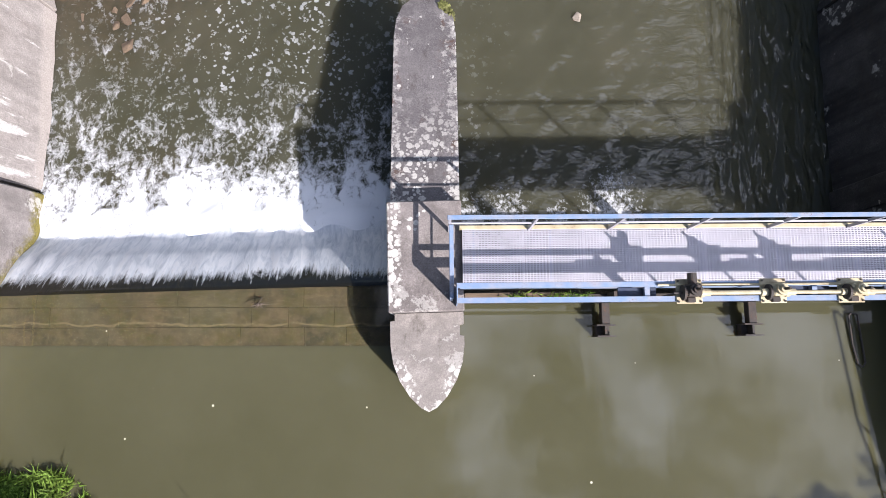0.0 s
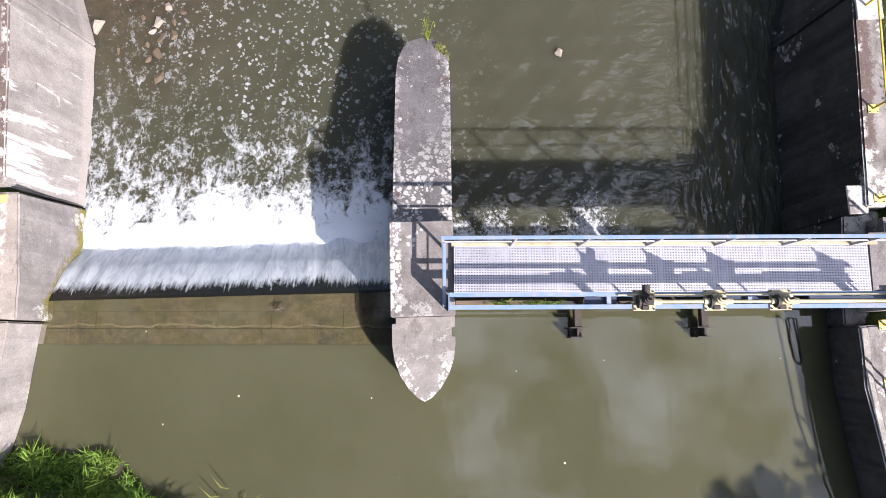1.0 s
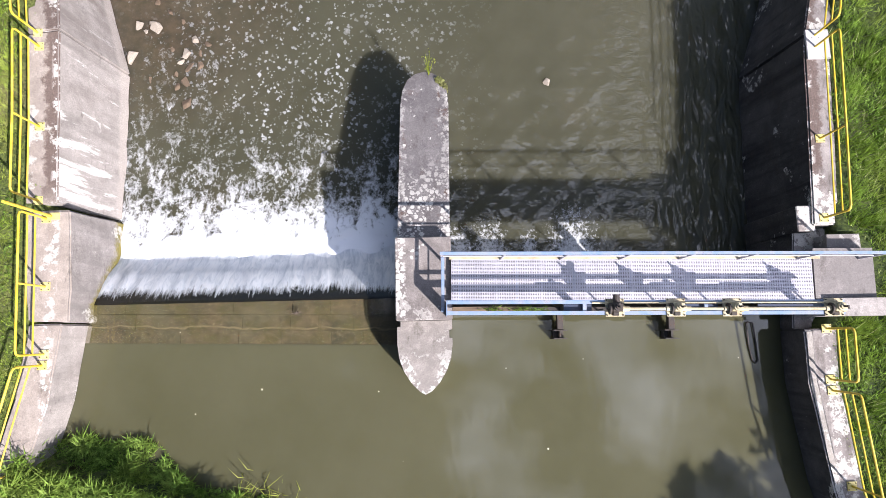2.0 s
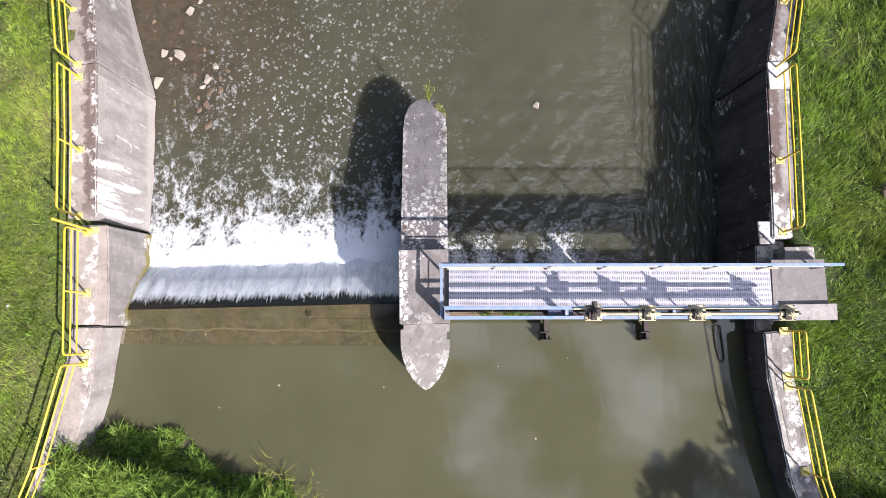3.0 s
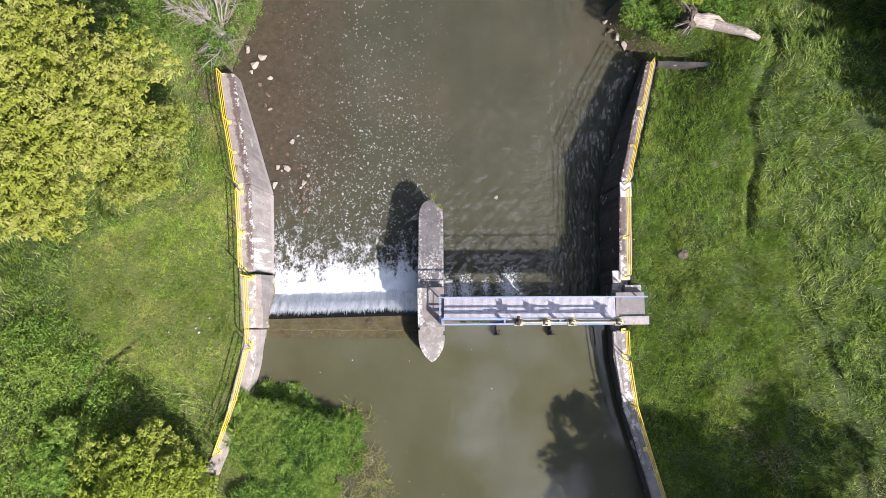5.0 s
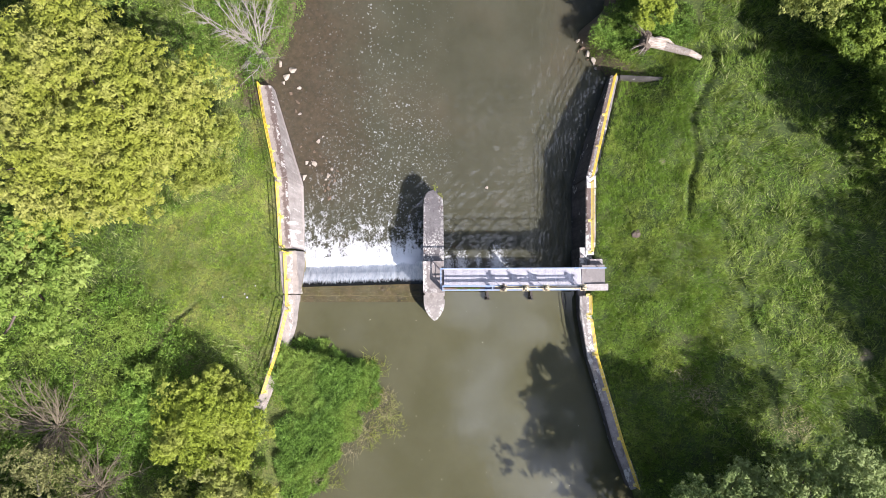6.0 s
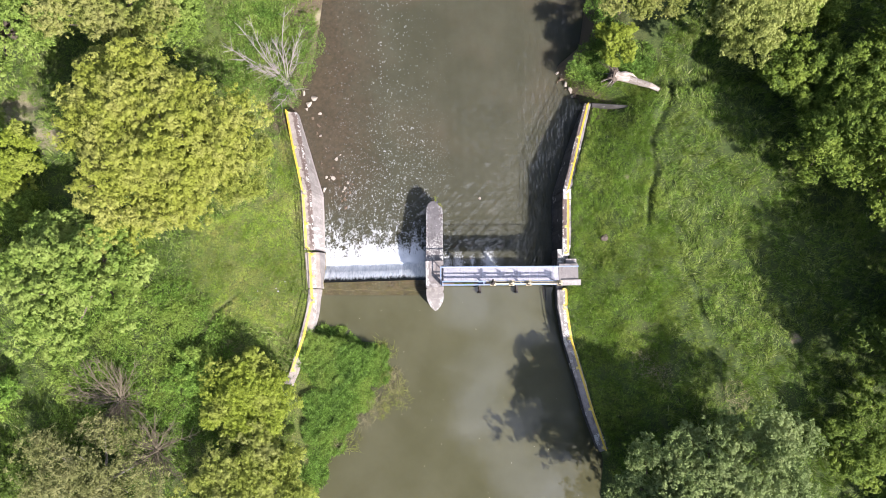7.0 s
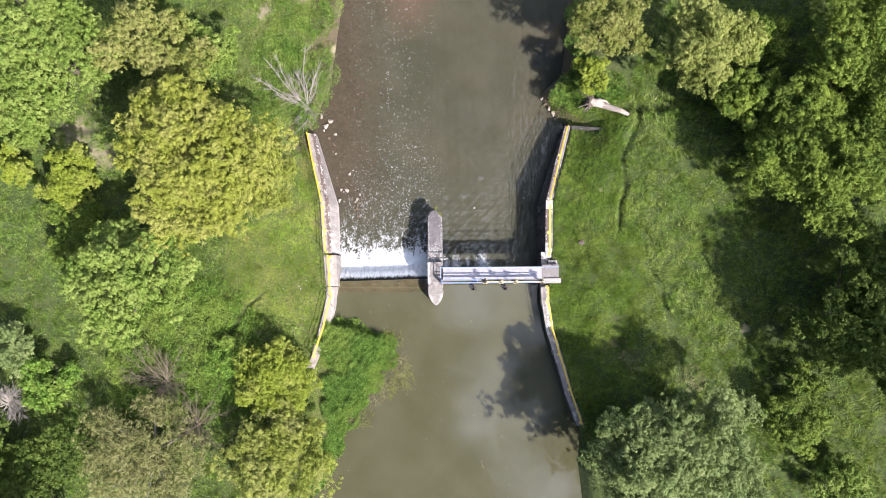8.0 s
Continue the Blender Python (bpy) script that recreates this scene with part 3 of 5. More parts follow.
EAST = np.array([(-400, 60), (-60, 20), (-30, 13), (-16.4, 11.4), (-13.5, 11.2), (-10.4, 11.6), (-7.7, 10.8), (-5, 10.1), (-2.3, 9.4), (0, 9.1), (1.3, 9.1), (3.7, 9.6), (8.4, 9.8), (12.0, 11.0), (15.4, 12.1),
                 (16.6, 10.8), (17.8, 10.0), (18.8, 9.8), (20.3, 11.6), (24, 12.3), (27, 12.5), (40, 13), (120, 2), (400, -20)], float)


def fade(v, a, b):
    s = np.clip((v - a) / (b - a), 0, 1)
    return s * s * (3 - 2 * s)


def wavy(x, y, scale, seed=0.0):
    """Cheap smooth undulation between -1 and 1."""
    x, y = np.asarray(x) / scale + seed, np.asarray(y) / scale - seed * 0.7
    return (np.sin(x * 1.7 + 0.6 * np.sin(y * 1.3 + 1.1)) + np.sin(y * 1.9 + 0.7 * np.sin(x * 1.1)) + np.sin((x + y) * 1.13 + 2.0) + np.sin((x - y) * 2.3 + 0.5)) / 4


# narrow overgrown ditches in the meadows: y and x
DITCHES = [np.array([(5.5, 15.4), (8.0, 15.7), (9.5, 16.2), (12.0, 16.0), (14.8, 17.5), (16.5, 18.2)]), np.array([(-6.5, 19.7), (-4.0, 19.4), (-1.0, 18.9), (1.5, 18.2), (3.0, 17.4)]), np.array([(-3.2, -17.9), (-1.0, -16.6), (0.6, -15.5), (1.6, -14.3)])]


def land(x, y):
    """The height of the ground at x, y (arrays), with the river bed cut into it."""
    x, y = np.asarray(x, float), np.asarray(y, float)
    w, e = np.interp(y, WEST[:, 0], WEST[:, 1]), np.interp(y, EAST[:, 0], EAST[:, 1])
    west, east = w - x, x - e
    bed = np.where(y < 2.2, -1.7, -3.0) + 0.15 * wavy(x, y, 2.0)
    lower = 1.5 * fade(y, 9.2, 15.5)
    walled_w = fade(y, -4.8, -1.2) * (1 - fade(y, 15.2, 16.2))
    walled_e = fade(y, -11.0, -9.8) * (1 - fade(y, 15.2, 16.2))
    run = np.clip(y - 16, 0, 20)
    top_w = 0.42 - lower * (1 - fade(west, 0.5, 5.0)) + 0.12 * wavy(x, y, 5.0) + 0.25 * fade(west, 8, 25) * wavy(x, y, 11.0, 3.0) + 0.3 * fade(west, 12, 30)
    top_e = 0.5 - lower * (1 - fade(east, 0.5, 5.0)) + 0.7 * fade(east, 1.0, 4.5) + 0.12 * wavy(x, y, 4.0, 5.0) + 0.08 * fade(east, 0.6, 1.8) * wavy(x, y, 0.9, 2.0) + 0.3 * fade(east, 6, 25) * (1 + wavy(x, y, 12.0, 7.0))
    shore = np.where(y < 2, POND, TAIL)
    slope_w = shore - 0.9 + 2.9 * fade(west, -1.6, 3.2 + 1.5 * fade(run, 0, 4)) - 0.0
    slope_e = shore - 0.9 + 3.3 * fade(east, -1.2, 2.8)
    nat_w, nat_e = np.minimum(slope_w, top_w), np.minimum(slope_e, top_e)
    cut_w = bed + (top_w - bed) * fade(west, -0.15, 0.15)
    cut_e = bed + (top_e - bed) * fade(east, -0.15, 0.15)
    zw = nat_w + (cut_w - nat_w) * walled_w
    ze = nat_e + (cut_e - nat_e) * walled_e
    z = np.where(x < 0, zw, ze)
    for line in DITCHES:
        off = np.abs(x - np.interp(y, line[:, 0], line[:, 1]))
        z = z - 0.42 * (1 - fade(off, 0.05, 0.38)) * fade(y, line[0, 0] - 0.5, line[0, 0] + 1) * (1 - fade(y, line[-1, 0] - 1, line[-1, 0] + 0.5))
    return np.maximum(z, bed)


def spaced(stops):
    out = []
    for (a, step), (b, _) in zip(stops, stops[1:]):
        out += list(np.arange(a, b - 1e-6, step))
    return np.array(out + [stops[-1][0]])


gx = spaced([(-600, 90), (-150, 15), (-60, 2.0), (-40, 0.7), (-16, 0.28), (18, 0.7), (42, 2.0), (60, 15), (150, 90), (600, 0)])
gy = spaced([(-600, 90), (-150, 15), (-60, 2.0), (-22, 0.7), (-16, 0.28), (22, 0.7), (34, 2.0), (60, 15), (150, 90), (600, 0)])
GX, GY = np.meshgrid(gx, gy)
gv = np.stack([GX, GY, land(GX, GY)], -1).reshape(-1, 3)
gi = np.arange(gv.shape[0]).reshape(len(gy), len(gx))
gf = np.stack([gi[:-1, :-1], gi[:-1, 1:], gi[1:, 1:], gi[1:, :-1]], -1).reshape(-1, 4)
ground = smooth(new("ground", mesh_of("ground", gv, gf, SOIL)))
tagged(ground, "grassy river banks of green turf and bare brown soil", "ground", kind="structure")

# ---------------------------------------------------------------- water
pond = new("water", bpy.data.meshes.new("water"))
bm = bmesh.new()
SILL_Y = 1.22
xs = [-60, -20, -9.3, -0.4, 0.4, 9.3, 20, 60]
for y0, y1, shallow in ((-400, -60, 0), (-60, SILL_Y, 0), (SILL_Y, 2.3, 1)):
    for x0, x1 in zip(xs, xs[1:]):
        if shallow and -9.4 < x0 < -0.4:
            continue
        if shallow and x0 > -0.6:
            y1 = 1.9
        f = bm.faces.new([bm.verts.new(p) for p in ((x0, y0, POND), (x1, y0, POND), (x1, y1, POND), (x0, y1, POND))])
bmesh.ops.remove_doubles(bm, verts=bm.verts, dist=1e-4)
for v in bm.verts:
    if abs(v.co.y - SILL_Y) < 1e-3 and -10 < v.co.x < 0:
        v.co.y += 0.029 * (-1.8 - v.co.x) - 0.03
bm.to_mesh(pond.data)
bm.free()
pond.data.materials.append(WATER_UP)
pond.visible_shadow = False
tagged(pond, "calm olive-green pond water above the weir", "water", kind="structure")

shallows = new("water", bpy.data.meshes.new("water"))
bm = bmesh.new()
bm.faces.new([bm.verts.new(p) for p in ((-9.3, SILL_Y + 0.189, POND), (-0.4, SILL_Y - 0.071, POND), (-0.4, 2.3, POND), (-9.3, 2.3, POND))])
bm.to_mesh(shallows.data)
bm.free()
shallows.data.materials.append(WATER_SHALLOW)
shallows.visible_shadow = False
tagged(shallows, "clear shallow water sliding over the weir sill", "water", kind="structure")

rx, ry = spaced([(-60, 8), (-12, 0.14), (13, 8), (60, 0)]), spaced([(2.4, 0.1), (9.0, 0.2), (16, 0.5), (34, 20), (400, 0)])
RX, RY = np.meshgrid(rx, ry)
boil = np.exp(-np.clip(RY - 4.0, 0, 99) / 1.5) * (RX < -0.3)
rough_w = 0.012 + 0.05 * np.exp(-np.clip(RY - 3.4, 0, 99) / 3.0) * (RX < -0.3) + 0.02 * np.exp(-np.clip(RY - 4.0, 0, 99) / 4.0) * (RX > 0.3)
RZ = TAIL + rough_w * (wavy(RX, RY, 0.22, 1.0) + wavy(RX, RY, 0.5, 4.0)) + 0.55 * boil * (0.86 + 0.14 * wavy(RX, RY, 0.3, 9.0))
rv = np.stack([RX, RY, RZ], -1).reshape(-1, 3)
ri = np.arange(rv.shape[0]).reshape(len(ry), len(rx))
rf = np.stack([ri[:-1, :-1], ri[:-1, 1:], ri[1:, 1:], ri[1:, :-1]], -1).reshape(-1, 4)
tail = smooth(new("water", mesh_of("water", rv, rf, WATER_LOW)))
tagged(tail, "murky brown tailwater with white foam drifting off the weir", "water", kind="structure")

# the sheet that falls over the weir
prof = [(2.3, POND), (2.36, POND - 0.02), (2.4, POND - 0.05), (2.48, POND - 0.1), (2.65, POND - 0.24), (2.88, POND - 0.42), (3.12, POND - 0.64), (3.32, POND - 0.9), (3.46, POND - 1.08), (3.62, POND - 1.22), (3.82, POND - 1.3), (4.05, POND - 1.36), (4.25, TAIL + 0.24), (4.5, TAIL - 0.1)]
fx = np.arange(-8.75, -0.55, 0.05)
fp = np.array(prof)
ft = np.linspace(0, len(prof) - 1, 46)
fy, fz = np.interp(ft, range(len(prof)), fp[:, 0]), np.interp(ft, range(len(prof)), fp[:, 1])
FX, FY = np.meshgrid(fx, fy)
FZ = np.repeat(fz[:, None], len(fx), 1)
late = fade(FY, 2.25, 2.8)
strand = np.random.RandomState(4).rand(len(fx)) - 0.5
strand = np.convolve(strand, np.hanning(11) / 3, "same")
FY = FY + late * 0.04 * strand[None, :]
FZ = FZ + late * 0.03 * strand[None, :]
fv = np.stack([FX, FY, FZ], -1).reshape(-1, 3)
fi = np.arange(fv.shape[0]).reshape(len(ft), len(fx))
ff = np.stack([fi[:-1, :-1], fi[:-1, 1:], fi[1:, 1:], fi[1:, :-1]], -1).reshape(-1, 4)
fall = smooth(new("water", mesh_of("water", fv, ff, FALL)))
tagged(fall, "white sheet of water falling over the weir crest", "water", kind="structure")

# ---------------------------------------------------------------- the weir
weir = thing("weir", "low stone weir across the stream with a drowned sill", "weir", kind="structure")
bm = bmesh.new()
prism(bm, [(-9.3, 1.25), (-0.4, 1.25), (-0.4, 2.4), (-9.3, 2.4)], -3.2, -0.8)
part("core", bm, STONE, weir)
bm = bmesh.new()
for a, b in zip(((2.36, -0.7), (2.5, -1.0), (2.7, -1.5), (2.9, -2.1)), ((2.5, -1.0), (2.7, -1.5), (2.9, -2.1), (3.0, -2.9))):
    vs = [bm.verts.new(p) for p in ((-9.3, a[0], a[1] - 0.05), (-0.4, a[0], a[1] - 0.05), (-0.4, b[0], b[1] - 0.05), (-9.3, b[0], b[1] - 0.05))]
    bm.faces.new(vs)
part("apron", bm, ROCK_WET, weir)
SKEW = Matrix.Translation((-0.6, 1.9, 0)) @ Matrix.Rotation(radians(-1.5), 4, "Z") @ Matrix.Translation((0.6, -1.9, 0))
rng = random.Random(5)
for row, (y0, y1, z) in enumerate(((0.8, 1.508, -0.68), (1.512, 1.888, -0.67), (1.892, 2.28, -0.66))):
    x = -9.1 + rng.random() * 0.4
    while x < -0.75:
        w = rng.uniform(0.7, 1.5)
        bm = bmesh.new()
        dz = rng.uniform(-0.008, 0.012)
        box(bm, x, min(x + w, -0.5), y0, y1, -1.3, z + dz, 0.006)
        bm.transform(SKEW)
        part("block", bm, STONE, weir)
        x += w + 0.003


# ---------------------------------------------------------------- bank walls
def wall_piece(parent, stations, name="wall_section", mat_face=CONC_WALL, mat_top=CONC_TOP):
    """One pour of a retaining wall. Stations: inner top, inner foot and outer top, each x, y, z; the top is a slab of its own colour."""
    bm = bmesh.new()
    rows = []
    for it, ib, ot in stations:
        it, ib, ot = Vector(it), Vector(ib), Vector(ot)
        ob_ = Vector((ot.x, ot.y, ib.z))
        rows.append([bm.verts.new(p) for p in (ib, it, ot, ob_)])
    for a, b in zip(rows, rows[1:]):
        for k in range(4):
            f = bm.faces.new((a[k], a[(k + 1) % 4], b[(k + 1) % 4], b[k]))
    bm.faces.new(rows[0])
    bm.faces.new(rows[-1][::-1])
    bmesh.ops.recalc_face_normals(bm, faces=bm.faces)
    break_edges(bm, 0.035, 30)
    bmesh.ops.subdivide_edges(bm, edges=[e for e in bm.edges if e.calc_length() > 0.6], cuts=3, use_grid_fill=True)
    roughen(bm, 0.018, 1.7)
    ob = part(name, bm, mat_face, parent)
    ob.data.materials.append(mat_top)
    for p in ob.data.polygons:
        if p.normal.z > 0.6:
            p.material_index = 1
    return ob


wall_w = thing("wall_west", "tall pale concrete retaining wall with stains and lichen", "wall", kind="structure")
F0, F1 = -3.2, -1.9
wall_piece(wall_w, [((-8.83, 9.05, 0.53), (-8.28, 9.0, F0), (-9.6, 8.95, 0.53)), ((-9.45, 12.2, -0.05), (-9.3, 12.2, F0), (-10.2, 12.1, -0.05)), ((-10.15, 15.3, -0.7), (-10.35, 15.6, F0), (-10.95, 15.3, -0.7))])
wall_piece(wall_w, [((-8.63, 4.66, 0.5), (-8.2, 4.72, F0), (-9.42, 4.66, 0.5)), ((-8.74, 6.9, 0.5), (-8.24, 6.9, F0), (-9.5, 6.9, 0.5)), ((-8.83, 9.03, 0.52), (-8.28, 8.98, F0), (-9.6, 8.93, 0.52))])
wall_piece(wall_w, [((-8.2, 1.86, 0.53), (-8.2, 1.86, F0), (-9.15, 1.9, 0.53)), ((-8.2, 2.6, 0.53), (-8.2, 2.6, F0), (-9.25, 2.6, 0.53)), ((-8.32, 4.5, 0.53), (-8.2, 4.68, F0), (-9.36, 4.5, 0.53))], mat_face=CONC_WET)
wall_piece(wall_w, [((-10.3, -5.0, 0.53), (-10.25, -5.0, F1), (-10.95, -4.8, 0.53)), ((-9.93, -4.16, 0.53), (-9.85, -4.16, F1), (-10.55, -4.0, 0.53)), ((-9.19, -2.13, 0.53), (-9.1, -2.13, F1), (-9.9, -1.95, 0.53)),
                    ((-8.59, 0.0, 0.53), (-8.5, 0.0, F1), (-9.35, 0.15, 0.53)), ((-8.4, 1.5, 0.53), (-8.3, 1.5, F1), (-9.15, 1.5, 0.53)), ((-8.36, 1.83, 0.53), (-8.26, 1.83, F1), (-9.14, 1.83, 0.53))])
wall_e = thing("wall_east", "dark shaded concrete retaining wall with pale lichen on its crest", "wall", kind="structure")
wall_piece(wall_e, [((9.47, 8.46, 0.53), (9.0, 8.46, F0), (10.12, 8.42, 0.53)), ((10.55, 12.0, -0.1), (10.3, 12.2, F0), (11.15, 12.0, -0.1)), ((11.62, 15.3, -0.7), (11.85, 15.6, F0), (12.15, 15.3, -0.7))], mat_face=CONC_EAST_SHADED, mat_top=CONC_CREST)
wall_piece(wall_e, [((9.24, 3.73, 0.5), (8.9, 3.7, F0), (9.85, 3.73, 0.5)), ((9.35, 5.9, 0.5), (8.9, 5.9, F0), (9.98, 5.9, 0.5)), ((9.47, 8.44, 0.52), (9.0, 8.44, F0), (10.1, 8.4, 0.52))], mat_face=CONC_EAST_SHADED, mat_top=CONC_CREST)
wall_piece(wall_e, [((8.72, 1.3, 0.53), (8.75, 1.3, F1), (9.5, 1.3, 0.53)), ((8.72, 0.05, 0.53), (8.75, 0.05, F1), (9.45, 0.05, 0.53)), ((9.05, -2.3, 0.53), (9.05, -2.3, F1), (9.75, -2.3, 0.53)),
                    ((9.75, -5.0, 0.53), (9.72, -5.0, F1), (10.4, -4.9, 0.53)), ((10.4, -7.7, 0.53), (10.35, -7.7, F1), (11.05, -7.6, 0.53)), ((11.25, -10.2, 0.53), (11.2, -10.2, F1), (11.9, -10.0, 0.53))], mat_face=CONC_EAST_SHADED, mat_top=CONC_CREST)
wall_piece(wall_e, [((8.72, 1.3, 0.1), (8.78, 1.3, F0), (9.85, 1.3, 0.1)), ((8.95, 3.72, 0.1), (8.9, 3.72, F0), (9.85, 3.72, 0.1))], mat_face=CONC_EAST_SHADED, mat_top=CONC_CREST)
CONC_COPING = concrete("coping_concrete", (0.42, 0.385, 0.35), (0.26, 0.235, 0.21), lichen=0.8, moss=0.45, lichen_size=4.5)
wall_piece(wall_e, [((8.7, 1.28, 0.6), (8.7, 1.28, 0.3), (8.9, 1.28, 0.6)), ((8.7, 0.05, 0.6), (8.7, 0.05, 0.3), (8.9, 0.08, 0.6)), ((9.03, -2.3, 0.59), (9.03, -2.3, 0.3), (9.23, -2.26, 0.59)), ((9.73, -5.0, 0.58), (9.73, -5.0, 0.3), (9.93, -4.95, 0.58))], "coping", CONC_EAST_SHADED, CONC_COPING)
bm = bmesh.new()
box(bm, 8.9, 9.32, 3.6, 4.22, F0, 0.42, 0.02)
pil = part("pilaster", bm, CONC_EAST_SHADED, wall_e)
pil.data.materials.append(CONC_CREST)
# pale crest colour on top, the tone darkened for shade on the sides
for p in pil.data.polygons:
    p.material_index = int(p.normal.z > 0.6)
bm = bmesh.new()
box(bm, 9.49, 10.06, 7.84, 8.6, 0.49, 0.56, 0.01)
part("limewashed_cap", bm, concrete("limewash", (0.6, 0.58, 0.58), (0.45, 0.43, 0.43), lichen=0.0, moss=0.0), wall_e, "white limewashed patch on the wall corner")
# the low cross wall at the downstream end
wall_piece(wall_e, [((12.16, 15.3, -0.6), (12.16, 15.3, F0), (12.16, 15.04, -0.6)), ((13.4, 15.05, -0.2), (13.4, 15.05, F0), (13.4, 14.8, -0.2)), ((14.95, 14.74, 0.3), (14.95, 14.74, F0), (14.95, 14.5, 0.3))], "cross_wall", CONC_LOW, CONC_LOW)

# ---------------------------------------------------------------- the pier
pier = thing("pier", "weathered concrete river pier with pale lichen and a pointed nose", "pier")
bm = bmesh.new()
nose_side = [(0.62, 1.7), (0.62, 1.15), (0.58, 0.85), (0.47, 0.55), (0.3, 0.28), (0.12, 0.1)]
slot_e = [(0.62, 1.7), (0.62, 1.5), (0.55, 1.49), (0.55, 1.3), (0.62, 1.29)]
slot_w = [(-0.65, 1.57), (-0.57, 1.58), (-0.57, 1.7)]
nose = slot_e + nose_side[1:] + [(-0.02, 0.03)] + [(-x - 0.03, y) for x, y in nose_side[:0:-1]] + slot_w
prism(bm, nose, -2.2, 0.5)
break_edges(bm, 0.02, 50)
part("nose", bm, CONC_NOSE, pier, "smooth pale concrete pier nose with lichen rings")
bm = bmesh.new()
box(bm, -0.66, 0.63, 1.71, 3.62, -3.2, 0.8, 0.02)
part("middle_block", bm, CONC_PIER, pier, "raised concrete block with white lichen")
bm = bmesh.new()
tail_side = [(0.62, 3.625), (0.62, 5.5), (0.62, 7.2), (0.58, 7.6), (0.46, 7.92), (0.25, 8.1), (0.0, 8.16)]
tail_pts = [(x + 0.08 * (y - 3.6) / 4.5, y) for x, y in tail_side] + [(-x + 0.1 * (y - 3.6) / 4.5, y) for x, y in tail_side[::-1][1:]]
prism(bm, tail_pts, -3.2, lambda x, y: 0.45 - 0.2 * (y - 3.62))
break_edges(bm, 0.025, 50)
part("tail", bm, CONC_TAIL, pier, "dark sloping concrete tail of the pier")

# ---------------------------------------------------------------- the footbridge
DECK = 0.95
X0, X1 = 0.62, 8.82
Y0, Y1 = 2.12, 3.06
bridge = thing("footbridge", "narrow steel footbridge with a white grating deck and blue-grey rails", "footbridge")


def grating(x0, x1):
    """One panel of slotted steel grating: bearing bars, cross bars and a rim."""
    bm = bmesh.new()
    n = 30
    for i in range(n + 1):
        y = Y0 + (Y1 - Y0) * i / n
        box(bm, x0, x1, y - 0.0088, y + 0.0088, DECK - 0.03, DECK)
    m = round((x1 - x0) / 0.053)
    for i in range(m + 1):
        x = x0 + (x1 - x0) * i / m
        w = 0.02 if 0 < i < m else 0.04
        box(bm, max(x0, x - w / 2), min(x1, x + w / 2), Y0, Y1, DECK - 0.028, DECK - 0.003)
    return bm


panels = 8
for i in range(panels):
    a = X0 + (X1 - X0) * i / panels
    part("grating_panel", grating(a + 0.001, a + (X1 - X0) / panels - 0.001), GRATE, bridge, "white galvanised grating panel")
for y in (Y0 - 0.02, Y1 + 0.04):
    bm = bmesh.new()
    box(bm, X0 - 0.05, X1 + 0.2, y - 0.035, y + 0.035, DECK - 0.22, DECK + 0.012, 0.006)
    part("deck_beam", bm, BLUE if y < 2.5 else CREAM, bridge)
for i in range(7):
    x = X0 + 0.2 + (X1 - X0 - 0.4) * i / 6
    bm = bmesh.new()
    box(bm, x - 0.03, x + 0.03, Y0, Y1, DECK - 0.16, DECK - 0.035)
    part("cross_beam", bm, BLUE, bridge)

# the railing along the downstream side and across the pier end
RAIL_Z = DECK + 1.08
bm = bmesh.new()
box(bm, 0.36, 10.06, Y1 - 0.03, Y1 + 0.04, RAIL_Z - 0.03, RAIL_Z, 0.006)
part("top_rail", bm, BLUE, bridge)
bm = bmesh.new()
box(bm, 0.39, 0.46, 1.86, Y1 - 0.02, 1.52, 1.56, 0.006)
part("end_rail", bm, BLUE, bridge)
bm = bmesh.new()
tube(bm, [(0.4, Y1 + 0.01, DECK + 0.55), (9.95, Y1 + 0.01, DECK + 0.55)], 0.017)
part("middle_rail", bm, GALV, bridge)
bm = bmesh.new()
tube(bm, [(0.42, 1.9, 1.2), (0.42, Y1, 1.2)], 0.017)
part("middle_rail", bm, GALV, bridge)
for x in (0.4, 1.75, 3.1, 4.45, 5.8, 7.15, 8.5, 9.9):
    bm = bmesh.new()
    box(bm, x - 0.02, x + 0.02, Y1 - 0.015, Y1 + 0.035, (DECK - 0.1) if x > 0.6 else 0.8, RAIL_Z - 0.03)
    part("post", bm, GALV, bridge)
bm = bmesh.new()
box(bm, 0.4, 0.45, 1.87, 1.93, 0.8, 1.52)
part("post", bm, BLUE, bridge)

# the east landing
landing = thing("landing_slab", "grey concrete landing slab at the bridge end", "slab", kind="structure")
bm = bmesh.new()
prism(bm, [(8.84, 1.98), (10.22, 1.96), (10.24, 3.1), (8.88, 3.12)], 0.1, DECK)
break_edges(bm, 0.02)
part("slab", bm, CONC_SLAB, landing)
bm = bmesh.new()
prism(bm, [(9.05, 1.58), (10.36, 1.56), (10.37, 1.96), (9.05, 1.97)], 0.1, DECK + 0.12)
break_edges(bm, 0.02)
part("curb", bm, CONC_CURB, landing)
bm = bmesh.new()
prism(bm, [(9.42, 3.14), (10.22, 3.13), (10.2, 3.48), (9.44, 3.48)], 0.1, 0.62)
break_edges(bm, 0.02)
part("step", bm, CONC_SLAB, landing)

# the hoist frame on the upstream side
BEAM = 1.72
hoist = thing("hoist_frame", "pair of blue-grey steel channels carrying the sluice hoists", "hoist frame")
